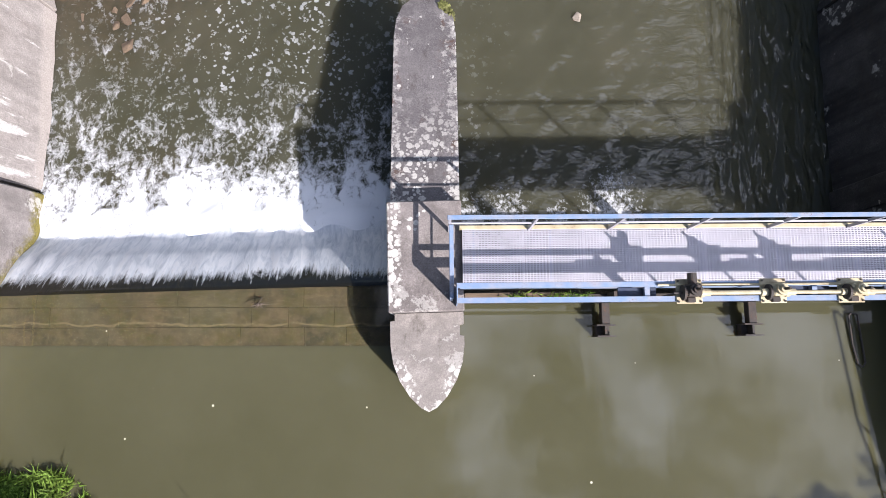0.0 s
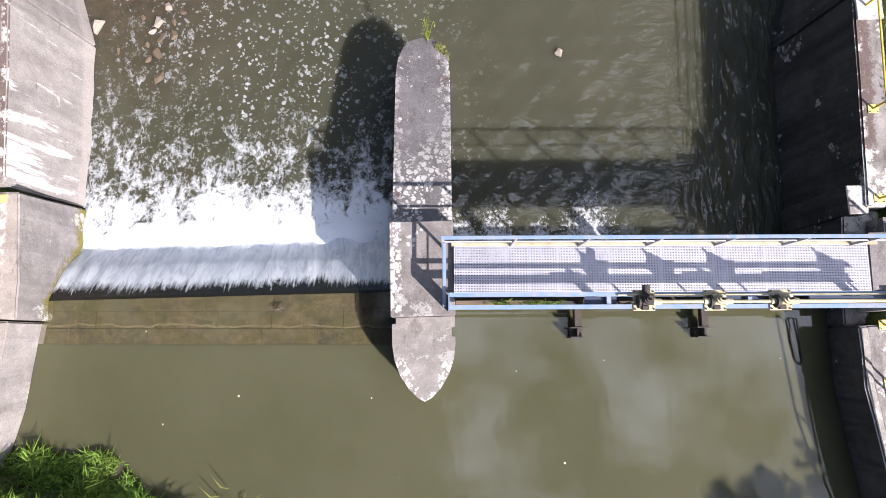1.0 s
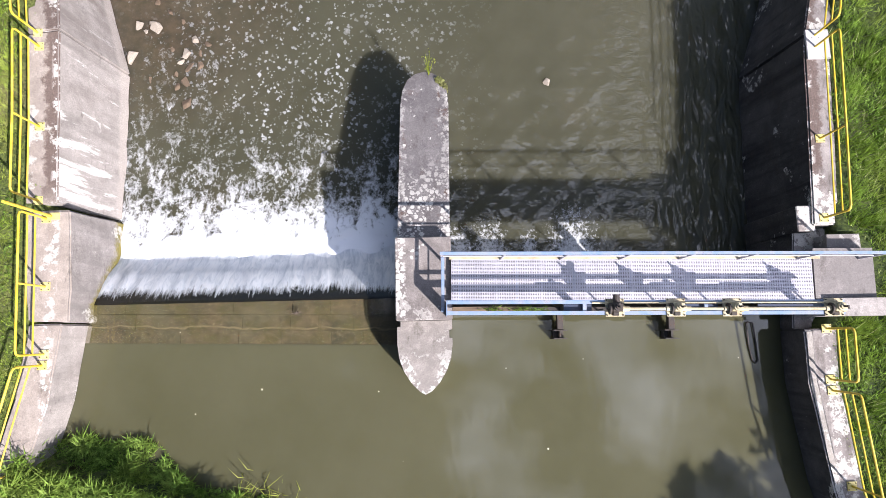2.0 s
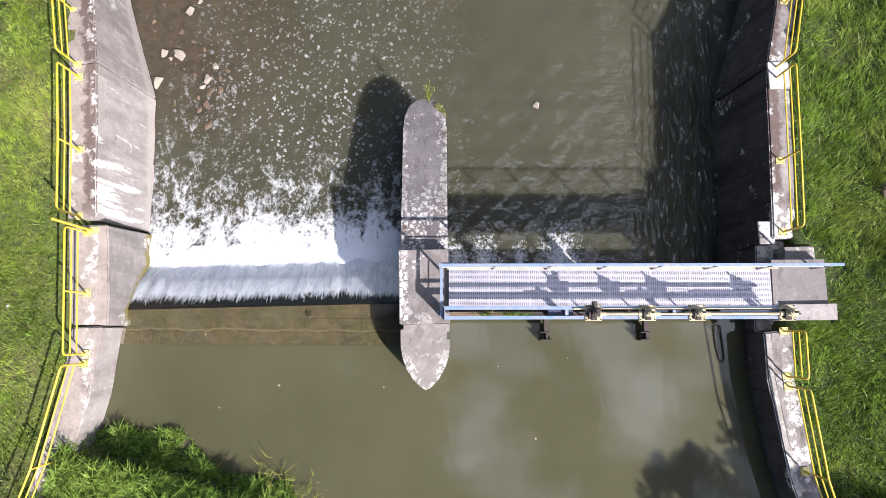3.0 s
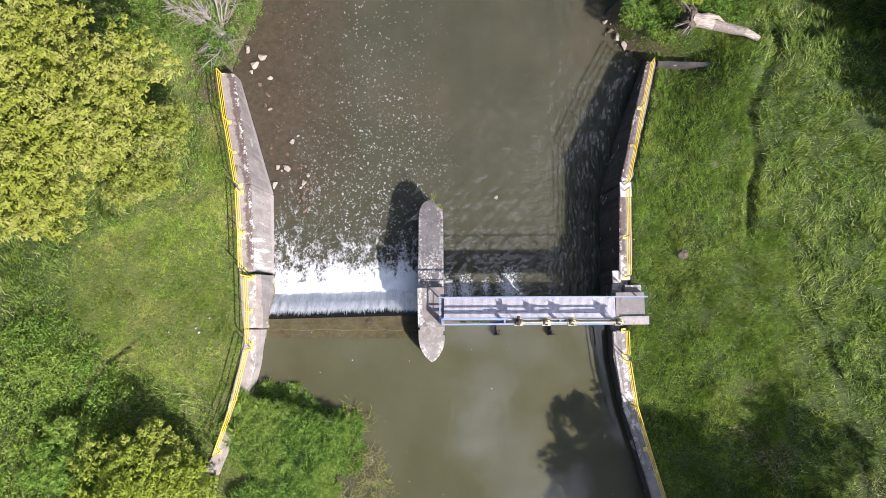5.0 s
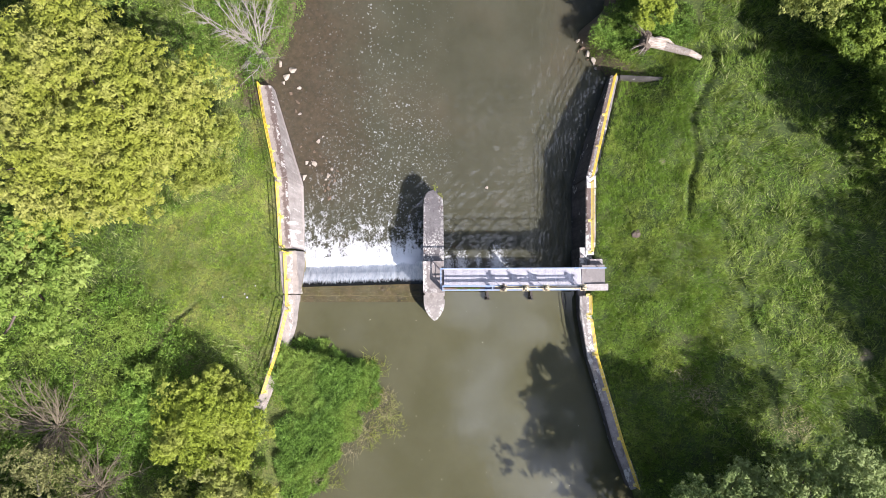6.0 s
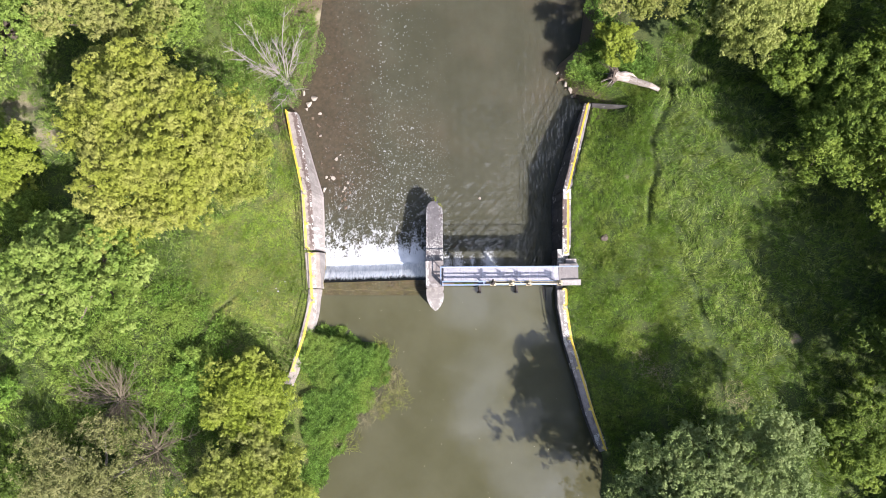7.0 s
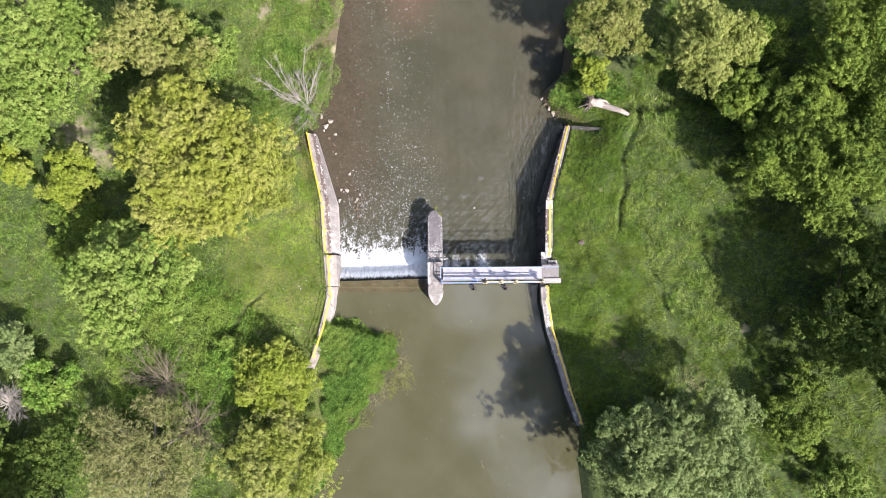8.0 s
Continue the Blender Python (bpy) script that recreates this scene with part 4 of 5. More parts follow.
for y, mat in ((2.05, BLUE), (1.82, BLUE)):
    bm = bmesh.new()
    box(bm, 0.52, 9.0, y - 0.04, y + 0.04, BEAM - 0.012, BEAM)
    s = 0.03 if y > 1.9 else -0.04
    box(bm, 0.52, 9.0, y + s, y + s + 0.01, BEAM - 0.12, BEAM - 0.012)
    part("channel", bm, mat, hoist, "weathered blue-grey steel channel")
bm = bmesh.new()
box(bm, 0.5, 0.518, 1.78, 2.09, 0.8, BEAM)
part("end_plate", bm, BLUE, hoist)
for x in (3.45, 6.05, 8.55):
    bm = bmesh.new()
    box(bm, x - 0.04, x + 0.04, 1.87, 2.01, 0.2, BEAM - 0.02)
    part("leg", bm, BLUE, hoist)
NAVY = painted_steel("navy_paint", (0.03, 0.045, 0.09), (0.045, 0.055, 0.08), rust=0.3, rough=0.5)
for x0, x1 in ((3.02, 3.62), (5.62, 6.34), (7.2, 8.4)):
    bm = bmesh.new()
    box(bm, x0, x1, 1.865, 2.01, BEAM - 0.16, BEAM - 0.12, 0.004)
    part("cover_plate", bm, NAVY, hoist, "dark navy painted cover plate")
for x0, x1 in ((0.65, 1.45), (1.48, 2.35)):
    bm = bmesh.new()
    box(bm, x0, x1, 1.88, 1.99, 0.9, 0.98, 0.01)
    part("plank", roughen(bm, 0.02, 6), PLANK, hoist, "old splintered timber plank")


def hoist_gear(x, dark):
    """A gearbox on its plate, with a flanged drum, bolts and the rising stem."""
    g = thing("gate_hoist", "dark geared motor hoist on a cream plate" if dark else "cream painted gear hoist with rust stains", "hoist", "hoists on the frame")
    bm = bmesh.new()
    box(bm, x - 0.2, x + 0.2, 1.74, 2.12, BEAM + 0.004, BEAM + 0.024, 0.004)
    plate = part("base_plate", bm, CREAM, g)
    bm = bmesh.new()
    box(bm, x - 0.11, x + 0.12, 1.84, 2.03, BEAM + 0.024, BEAM + 0.26, 0.03)
    part("gear_case", bm, DARK_STEEL if dark else CREAM, g)
    bm = bmesh.new()
    tube(bm, [(x, 1.93, BEAM + 0.26), (x, 1.93, BEAM + 0.33)], 0.085, n=16)
    tube(bm, [(x, 1.93, BEAM + 0.33), (x, 1.93, BEAM + 0.38)], 0.055, n=16)
    part("bearing_cap", bm, DARK_STEEL if dark else CREAM, g)
    bm = bmesh.new()
    tube(bm, [(x, 1.93, 0.2), (x, 1.93, BEAM + 0.52)], 0.022)
    part("stem", bm, DARK_STEEL, g)
    bm = bmesh.new()
    tube(bm, [(x + 0.12, 1.9, BEAM + 0.14), (x + 0.17, 1.9, BEAM + 0.14)], 0.075, n=14)
    part("flange", bm, CREAM, g)
    bm = bmesh.new()
    tube(bm, [(x - 0.15, 1.9, BEAM + 0.14), (x - 0.115, 1.9, BEAM + 0.14)], 0.12, n=20)
    part("gear_wheel", bm, DARK_STEEL, g)
    bm = bmesh.new()
    tube(bm, [(x - 0.28, 1.9, BEAM + 0.14), (x + 0.26, 1.9, BEAM + 0.14)], 0.02, n=8)
    part("spindle", bm, DARK_STEEL, g)
    bm = bmesh.new()
    box(bm, x - 0.06, x + 0.07, 1.755, 1.838, BEAM + 0.024, BEAM + 0.1, 0.012)
    part("bracket", bm, DARK_STEEL, g)
    if dark:
        bm = bmesh.new()
        tube(bm, [(x, 2.03, BEAM + 0.17), (x, 2.2, BEAM + 0.17)], 0.07, n=14)
        part("motor", bm, DARK_STEEL, g)
    for dx in (-0.17, 0.17):
        for y in (1.77, 2.09):
            bm = bmesh.new()
            tube(bm, [(x + dx, y, BEAM + 0.024), (x + dx, y, BEAM + 0.045)], 0.016, n=6)
            part("bolt", bm, DARK_STEEL, plate)
    return g


for x, dark in ((4.08, True), (5.38, False), (6.58, False), (8.75, False)):
    hoist_gear(x, dark)
for x0, x1, r in ((4.3, 5.18, 0.035), (5.6, 6.4, 0.03), (6.8, 8.55, 0.035)):
    shaft = thing("drive_shaft", "cream painted steel drive shaft between two hoists", "shaft", "drive shafts")
    bm = bmesh.new()
    tube(bm, [(x0, 1.9, BEAM + 0.14), (x1, 1.9, BEAM + 0.14)], r, n=12)
    pipe = part("pipe", bm, CREAM, shaft)
    for x in (x0, x1):
        bm = bmesh.new()
        tube(bm, [(x - 0.05, 1.9, BEAM + 0.14), (x + 0.05, 1.9, BEAM + 0.14)], r + 0.022, n=12)
        part("coupling", bm, CREAM, pipe)
conduit = thing("conduit", "thin cream conduit along the hoist frame", "pipe")
bm = bmesh.new()
tube(bm, [(3.6, 2.03, BEAM + 0.03), (8.6, 2.03, BEAM + 0.03)], 0.02)
part("pipe", bm, CREAM, conduit)

for i, (x, r, n) in enumerate(((1.55, 0.12, 90), (2.2, 0.14, 110), (2.6, 0.1, 70))):
    tuft = thing("weed_tuft", "green weeds sprouting between old planks", "weeds", "weeds on the hoist frame")
    wrs = np.random.RandomState(70 + i)
    p = np.stack([x + wrs.normal(size=n) * r, 1.93 + wrs.normal(size=n) * 0.025, np.full(n, 0.96)], 1)
    tip = p + wrs.normal(size=(n, 3)) * np.array([0.07, 0.03, 0.0]) + np.array([0, 0, 0.12])
    side = wrs.normal(size=(n, 3)) * 0.008
    bl = new("blades", mesh_of("blades", np.stack([p - side, p + side, tip], 1).reshape(-1, 3), np.arange(3 * n).reshape(-1, 3), LEAF_REED))
    bl.parent = tuft

# sluice gates and their guides
for i, (x0, x1) in enumerate(((0.7, 3.2), (3.45, 5.95), (6.2, 8.7))):
    gate = thing("sluice_gate", "dark rusty steel sluice gate under the bridge", "sluice gate", "sluice gates")
    bm = bmesh.new()
    box(bm, x0, x1, 1.9, 1.93, -2.0, 0.25)
    part("leaf", bm, DARK_STEEL, gate)
    for z in (-1.4, -0.8, -0.2, 0.2):
        bm = bmesh.new()
        box(bm, x0, x1, 1.93, 2.01, z - 0.04, z + 0.04)
        part("stiffener", bm, DARK_STEEL, gate)
for x in (3.26, 5.95):
    g = thing("gate_guide", "rusty steel guide column standing in the water", "column", "gate guides")
    for y in (1.27, 1.47):
        bm = bmesh.new()
        box(bm, x - 0.17, x + 0.17, y - 0.012, y + 0.012, -1.9, -0.1)
        part("guide_flange", bm, DARK_STEEL, g)
    bm = bmesh.new()
    box(bm, x - 0.02, x + 0.02, 1.283, 1.457, -1.9, -0.13)
    box(bm, x - 0.13, x + 0.11, 1.283, 1.457, -1.9, -0.34)
    part("web", bm, DARK_STEEL, g)
    bm = bmesh.new()
    box(bm, x - 0.075, x + 0.075, 1.483, 1.88, -0.3, -0.12, 0.01)
    part("arm", bm, DARK_STEEL, g)
    bm = bmesh.new()
    box(bm, x - 0.06, x + 0.06, 1.885, 2.02, -1.9, DECK - 0.23)
    part("upright", bm, DARK_STEEL, g)
bm = bmesh.new()
hose = thing("steel_loop", "thin dark steel hoop floating in the water beside the wall", "ladder")
tube(bm, [(7.92, 1.5, -0.44), (7.88, 1.46, -0.44), (7.90, 0.95, -0.46), (7.96, 0.58, -0.46), (8.04, 0.5, -0.46), (8.10, 0.58, -0.46), (8.08, 1.0, -0.46), (8.04, 1.48, -0.44), (7.92, 1.5, -0.44)], 0.019)
part("hoop", bm, DARK_STEEL, hose)

# the whole crossing lies slightly askew to the pier
ASKEW = Matrix.Translation((0.6, 2.6, 0)) @ Matrix.Rotation(radians(-1.25), 4, "Z") @ Matrix.Translation((-0.6, -2.6, 0))
for ob in list(scene.objects):
    if ob.parent is None and ob.name.split(".")[0] in ("footbridge", "hoist_frame", "weed_tuft", "gate_hoist", "drive_shaft", "conduit", "sluice_gate", "gate_guide"):
        ob.matrix_world = ASKEW

# ---------------------------------------------------------------- yellow guard rails on the walls
def guard_rail(pts, label="bright yellow steel guard rail bolted to the wall top", h=1.0):
    """A rail panel over base points: bent end posts, posts between, three rails and base plates."""
    g = thing("guard_rail", label, "railing", "yellow guard rails")
    pts = [Vector(p) for p in pts]
    for k, z in enumerate((0.42, 0.7, h)):
        bm = bmesh.new()
        if k == 2:
            a, b = pts[0], pts[-1]
            da, db = (pts[1] - a).normalized(), (pts[-2] - b).normalized()
            up = Vector((0, 0, 1))
            path = [a + up * 0.02, a + up * (h - 0.1), a + up * (h - 0.03) + da * 0.03, a + up * h + da * 0.1]
            path += [p + up * h for p in pts[1:-1]]
            path += [b + up * h + db * 0.1, b + up * (h - 0.03) + db * 0.03, b + up * (h - 0.1), b + up * 0.02]
            tube(bm, path, 0.026)
        else:
            tube(bm, [p + Vector((0, 0, z)) for p in pts], 0.02)
        part("top_rail" if k == 2 else "rail", bm, YELLOW, g)
    for i, p in enumerate(pts):
        if 0 < i < len(pts) - 1:
            bm = bmesh.new()
            tube(bm, [p + Vector((0, 0, 0.02)), p + Vector((0, 0, h))], 0.024)
            part("post", bm, YELLOW, g)
        bm = bmesh.new()
        box(bm, p.x - 0.11, p.x + 0.11, p.y - 0.1, p.y + 0.1, p.z, p.z + 0.014)
        plate = part("base_plate", bm, PLATE_YELLOW, g)
        for dx, dy in ((-0.08, -0.07), (0.08, -0.07), (0.08, 0.07), (-0.08, 0.07)):
            bm = bmesh.new()
            tube(bm, [(p.x + dx, p.y + dy, p.z + 0.014), (p.x + dx, p.y + dy, p.z + 0.034)], 0.012, n=6)
            part("bolt", bm, DARK_STEEL, plate)
    return g


guard_rail([(-9.35, 8.95, 0.53), (-9.75, 10.7, 0.2), (-10.15, 12.4, -0.08), (-10.75, 15.2, -0.7)])
guard_rail([(-9.3, 8.6, 0.52), (-9.16, 6.56, 0.52), (-9.1, 4.75, 0.5)])
guard_rail([(-8.85, 4.3, 0.54), (-8.78, 2.7, 0.54), (-8.72, 1.15, 0.54)])
guard_rail([(-8.75, 0.9, 0.54), (-9.33, -1.49, 0.54), (-10.2, -3.9, 0.54)])
guard_rail([(9.72, 8.45, 0.53), (10.35, 10.5, 0.16), (10.95, 12.6, -0.2), (11.75, 15.1, -0.7)])
guard_rail([(9.7, 8.15, 0.52), (9.6, 5.84, 0.51), (9.5, 3.9, 0.5)])
guard_rail([(9.25, 1.3, 0.54), (9.22, 0.15, 0.54)])
guard_rail([(9.24, -0.1, 0.54), (9.45, -2.2, 0.54), (9.96, -4.3, 0.54), (10.7, -7.2, 0.54), (11.5, -9.9, 0.54)])
pole = thing("marker_post", "tall yellow steel post bolted beside the guard rail", "post")
bm = bmesh.new()
tube(bm, [(-8.75, 4.36, 0.54), (-8.75, 4.36, 2.2)], 0.035)
part("shaft", bm, YELLOW, pole)
bm = bmesh.new()
box(bm, -8.9, -8.55, 4.28, 4.44, 0.53, 0.55)
part("base_plate", bm, PLATE_YELLOW, pole)

# ---------------------------------------------------------------- trees
def leaves(rs, centres, radii, count, size, droop=0.0):
    """Folded leaf sprays scattered through clumps: arrays of vertices and triangles."""
    centres, radii = np.asarray(centres), np.asarray(radii)
    which = rs.choice(len(centres), count, p=radii ** 2 / (radii ** 2).sum())
    d = rs.normal(size=(count, 3))
    d /= np.linalg.norm(d, axis=1)[:, None]
    d[:, 2] = np.where(d[:, 2] < -0.25, -d[:, 2], d[:, 2])
    r = radii[which] * (0.5 + 0.7 * rs.rand(count) ** 0.8)
    p = centres[which] + d * r[:, None] * np.array([1, 1, 0.75])
    n = d * 0.7 + rs.normal(size=(count, 3)) * 0.36 + np.array([0, 0, 0.6])
    n /= np.linalg.norm(n, axis=1)[:, None]
    a = rs.normal(size=(count, 3))
    a -= n * (a * n).sum(1)[:, None]
    a /= np.linalg.norm(a, axis=1)[:, None]
    a[:, 2] -= droop
    b = np.cross(n, a)
    s = size * (0.6 + 0.8 * rs.rand(count))[:, None]
    v = np.stack([p - a * s * 0.9 + b * s * 0.4, p + a * s * 1.1 + n * s * 0.15, p - a * s * 0.6 - b * s * 0.5], 1).reshape(-1, 3)
    return v, np.arange(count * 3).reshape(-1, 3)


def tree(name, label, category, at, radius, height, mat, seed, count=9000, size=0.2, clumps=42, wood_mat=BARK, low=0.25, droop=0.0, flat=0.8, group="trees on the banks"):
    """A tree: a tapered trunk with limbs that reach into leaf clumps of uneven size, with gaps between."""
    rs = np.random.RandomState(seed)
    z0 = float(land(at[0], at[1]))
    t = thing(name, label, category, group, at=(at[0], at[1], z0))
    base, top = height * low, height
    mid, half = (base + top) / 2, (top - base) / 2
    centres, radii = [], []
    lobes = rs.rand(4) * 6.28
    for k in range(int(clumps * 0.55)):
        ang = rs.rand() * 2 * math.pi
        u = rs.uniform(-0.45, 1.0)
        edge = (1 + 0.14 * math.sin(3 * ang + lobes[0]) + 0.12 * math.sin(5 * ang + lobes[1])) * rs.uniform(0.85, 1.12)
        rr = math.sqrt(max(0.05, 1 - u * u)) * edge
        deep = rs.uniform(0.72, 1.0) if k % 4 else rs.uniform(0.2, 0.55)
        centres.append((math.cos(ang) * rr * deep * radius * 0.86, math.sin(ang) * rr * deep * radius * 0.86, mid + u * half * flat * deep))
        radii.append(min(1.15, radius * rs.uniform(0.13, 0.3)))
    centres, radii = np.array(centres), np.array(radii)
    bm = bmesh.new()
    r0 = max(0.05, radius * 0.055)
    fork = Vector((rs.uniform(-0.2, 0.2), rs.uniform(-0.2, 0.2), base + 0.2 * half))
    tube(bm, [(0, 0, -0.2), (0.05, 0.02, base * 0.5), fork, (fork.x, fork.y, mid + 0.3 * half)], r0, r0 * 0.4, 8)
    for c in centres[::2]:
        c = Vector(c)
        m1 = fork.lerp(c, 0.5) + Vector((0, 0, -0.08 * height))
        tube(bm, [fork, m1, c], r0 * 0.45, r0 * 0.08, 5)
    part("trunk", bm, wood_mat, t)
    sprays = 44
    d = rs.normal(size=(len(centres), sprays, 3))
    d[:, :, 2] = np.abs(d[:, :, 2]) * 0.9 - 0.25
    d /= np.linalg.norm(d, axis=2)[:, :, None]
    reach = radii[:, None] * rs.uniform(0.5, 1.12, (len(centres), sprays))
    tips = (centres[:, None, :] + d * reach[:, :, None]).reshape(-1, 3)
    swell = rs.uniform(0.08, 0.24, len(tips)) * min(1.0, radius / 3)
    v, f = leaves(rs, tips, swell, int(count * 1.9), size * 0.74, droop)
    crown = new("crown", mesh_of("crown", v, f, mat))
    crown.parent = t
    return t

# the west bank
tree("maple_tree", "broad maple with dense yellow-green spring leaves", "tree", (-17.9, 11.3), 6.7, 9.0, LEAF_MAPLE, 11, 70000, 0.12, 340)
tree("lime_green_bush", "bushy green sapling beside the broad maple", "bush", (-13.6, 10.4), 2.7, 4.2, LEAF_SALLOW, 46, 16000, 0.085, 90, low=0.1)
tree("broadleaf_tree", "rounded tree with fresh mid-green leaves on the bank", "tree", (-22.9, 2.8), 5.0, 8.0, LEAF_GREEN, 12, 26000, 0.15, 130)
tree("lime_green_bush", "bright lime-green bushy tree beside the wall end", "tree", (-13.0, -5.7), 3.5, 2.8, LEAF_LIME, 13, 22000, 0.12, 120, low=0.1)
tree("lime_green_bush", "pale yellow-green bush at the water's edge", "bush", (-12.8, -11.4), 4.4, 3.8, LEAF_SALLOW, 14, 22000, 0.12, 130, low=0.1)
tree("thorn_shrub", "thin tan-green shrub only half in leaf", "bush", (-23.0, -11.0), 5.4, 4.4, LEAF_DULL, 15, 20000, 0.095, 170, low=0.1, wood_mat=DEADWOOD)
tree("broadleaf_tree", "tall light green tree in a thicket", "tree", (-30.5, 21.0), 5.8, 8.0, LEAF_GREEN, 16, 28000, 0.13, 170)
tree("broadleaf_tree", "light green tree beside a bare path", "tree", (-34.2, 16.6), 3.0, 5.0, LEAF_GREEN, 36, 12000, 0.12, 70)
tree("olive_tree_bush", "olive-green tree with loose upright boughs", "tree", (-22.2, 21.3), 4.6, 7.5, LEAF_OLIVE, 17, 20000, 0.12, 90)
tree("broadleaf_tree", "green tree behind the maple", "tree", (-18.4, 21.4), 2.9, 4.6, LEAF_GREEN, 37, 9000, 0.12, 60)
tree("lime_green_bush", "small bright green bush on the meadow edge", "bush", (-29.7, 11.1), 2.5, 3.6, LEAF_LIME, 18, 10000, 0.12, 60, low=0.1)
tree("lime_green_bush", "light green bush by the bare path", "bush", (-34.6, 12.4), 1.9, 3.0, LEAF_LIME, 50, 6000, 0.12, 40, low=0.1)
tree("dark_bush", "dark green bush in the shade of trees", "bush", (-29.4, 7.4), 2.6, 3.2, LEAF_DARK, 19, 9000, 0.12, 50, low=0.1)
tree("silver_bush", "silvery grey-green bush in the thicket", "bush", (-34.4, -2.4), 2.4, 3.0, LEAF_WILLOW, 34, 8000, 0.1, 60, low=0.1)
tree("dark_bush", "low dark green thicket bush", "bush", (-31.4, -5.4), 2.4, 2.4, LEAF_HERB, 31, 9000, 0.12, 60, low=0.1)
# both bushes carry shade in their leaf colour; the second is added for it
tree("dark_bush", "tangled bush with shade put into its dark green leaves", "bush", (-31.6, -12.6), 4.0, 4.2, LEAF_SHADED, 32, 13000, 0.13, 80, low=0.1)
tree("dark_bush", "bush added for the deep shade of the meadow corner", "bush", (-36.0, -10.0), 3.8, 6.5, LEAF_SHADED, 48, 12000, 0.13, 80, low=0.1)
tree("dark_bush", "low green bush beside the lime bush", "bush", (-16.9, -4.0), 2.2, 1.2, LEAF_HERB, 33, 9000, 0.09, 60, low=0.05)
# the east bank
tree("olive_tree_bush", "olive-green bank tree leaning over the stream", "tree", (14.4, 22.0), 3.1, 7.0, LEAF_OLIVE, 20, 14000, 0.11, 90)
tree("lime_green_bush", "small yellow-green bush on the bank", "bush", (13.7, 18.7), 1.8, 3.2, LEAF_LIME, 21, 7000, 0.1, 40, low=0.15)
tree("willow_tree", "pale yellowish willow with drooping leaves", "tree", (21.9, 19.8), 3.7, 8.5, LEAF_PALE, 22, 38000, 0.095, 130, droop=0.8)
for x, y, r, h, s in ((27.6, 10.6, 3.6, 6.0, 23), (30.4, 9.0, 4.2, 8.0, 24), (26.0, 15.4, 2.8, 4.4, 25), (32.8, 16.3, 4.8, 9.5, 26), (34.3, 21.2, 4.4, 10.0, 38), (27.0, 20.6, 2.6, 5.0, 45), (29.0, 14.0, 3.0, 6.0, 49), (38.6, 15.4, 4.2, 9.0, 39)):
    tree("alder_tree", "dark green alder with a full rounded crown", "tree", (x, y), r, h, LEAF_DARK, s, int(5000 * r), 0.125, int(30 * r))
# shade is in the leaf colour; last three, out of view, added to cast shade
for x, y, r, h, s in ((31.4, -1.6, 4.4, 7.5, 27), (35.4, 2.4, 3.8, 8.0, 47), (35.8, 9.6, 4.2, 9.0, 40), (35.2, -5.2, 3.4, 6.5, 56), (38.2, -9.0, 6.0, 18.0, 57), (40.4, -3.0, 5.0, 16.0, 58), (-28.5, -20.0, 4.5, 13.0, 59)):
    tree("alder_tree", "tree with shade put into its very dark green leaves", "tree", (x, y), r, h, LEAF_SHADED, s, int(3600 * r), 0.15, int(26 * r))
tree("willow_tree", "large silver-green willow over the pond", "tree", (18.2, -12.4), 6.2, 7.6, LEAF_WILLOW, 28, 60000, 0.1, 230, droop=0.4)
tree("willow_tree", "tall silver-green willow at the end of the pond wall", "tree", (14.2, -12.4), 4.4, 8.6, LEAF_WILLOW, 60, 30000, 0.11, 120, droop=0.4)
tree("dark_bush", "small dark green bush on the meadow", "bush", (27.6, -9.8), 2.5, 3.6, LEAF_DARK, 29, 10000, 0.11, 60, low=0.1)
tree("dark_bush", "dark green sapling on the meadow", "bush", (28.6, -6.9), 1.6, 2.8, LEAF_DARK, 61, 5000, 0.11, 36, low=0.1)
tree("broadleaf_tree", "green bush at the meadow's edge", "bush", (31.0, -14.4), 2.4, 3.2, LEAF_GREEN, 30, 9000, 0.12, 60, low=0.1)


# ---------------------------------------------------------------- grass
def blades(rs, x, y, height, width, lean, per, spread):
    """Grass blades as narrow bent triangles standing on the ground."""
    n = len(x)
    # blades stand in tufts and lie combed by wind and water
    tufts = max(1, n // per)
    k = rs.randint(0, tufts, n)
    way, far = rs.rand(n) * 2 * math.pi, np.abs(rs.normal(size=n)) * spread * (0.5 + rs.rand(tufts))[k]
    vigour = (0.45 + 1.2 * rs.rand(tufts) ** 2)[k] * (0.4 + 0.6 * np.exp(-(far / (2.0 * spread)) ** 2))
    x, y = x[k] + np.cos(way) * far, y[k] + np.sin(way) * far
    z = land(x, y)
    swirl = 3.0 * wavy(x, y, 2.3, 3.0) + 1.2 * wavy(x, y, 0.7, 5.0) + 0.8
    tilt = np.where(rs.rand(n) < 0.35, way + rs.normal(size=n) * 0.4, swirl + rs.normal(size=n) * 0.55)
    ang = tilt + math.pi / 2 + rs.normal(size=n) * 0.5
    h = height * vigour * (0.6 + 0.8 * rs.rand(n)) * np.clip(0.95 + 0.25 * wavy(x, y, 0.27, 8.0) + 0.45 * wavy(x, y, 0.7, 1.0), 0.25, 2.0)
    w = width * (0.6 + 0.8 * rs.rand(n))
    reach = lean * height * (0.5 * vigour + 0.5) * (0.3 + rs.rand(n))
    dx, dy = np.cos(ang) * w / 2, np.sin(ang) * w / 2
    a = np.stack([x - dx, y - dy, z - 0.02], 1)
    b = np.stack([x + dx, y + dy, z - 0.02], 1)
    c = np.stack([x + np.cos(tilt) * reach, y + np.sin(tilt) * reach, z + h], 1)
    return np.stack([a, b, c], 1).reshape(-1, 3), np.arange(3 * n).reshape(-1, 3)


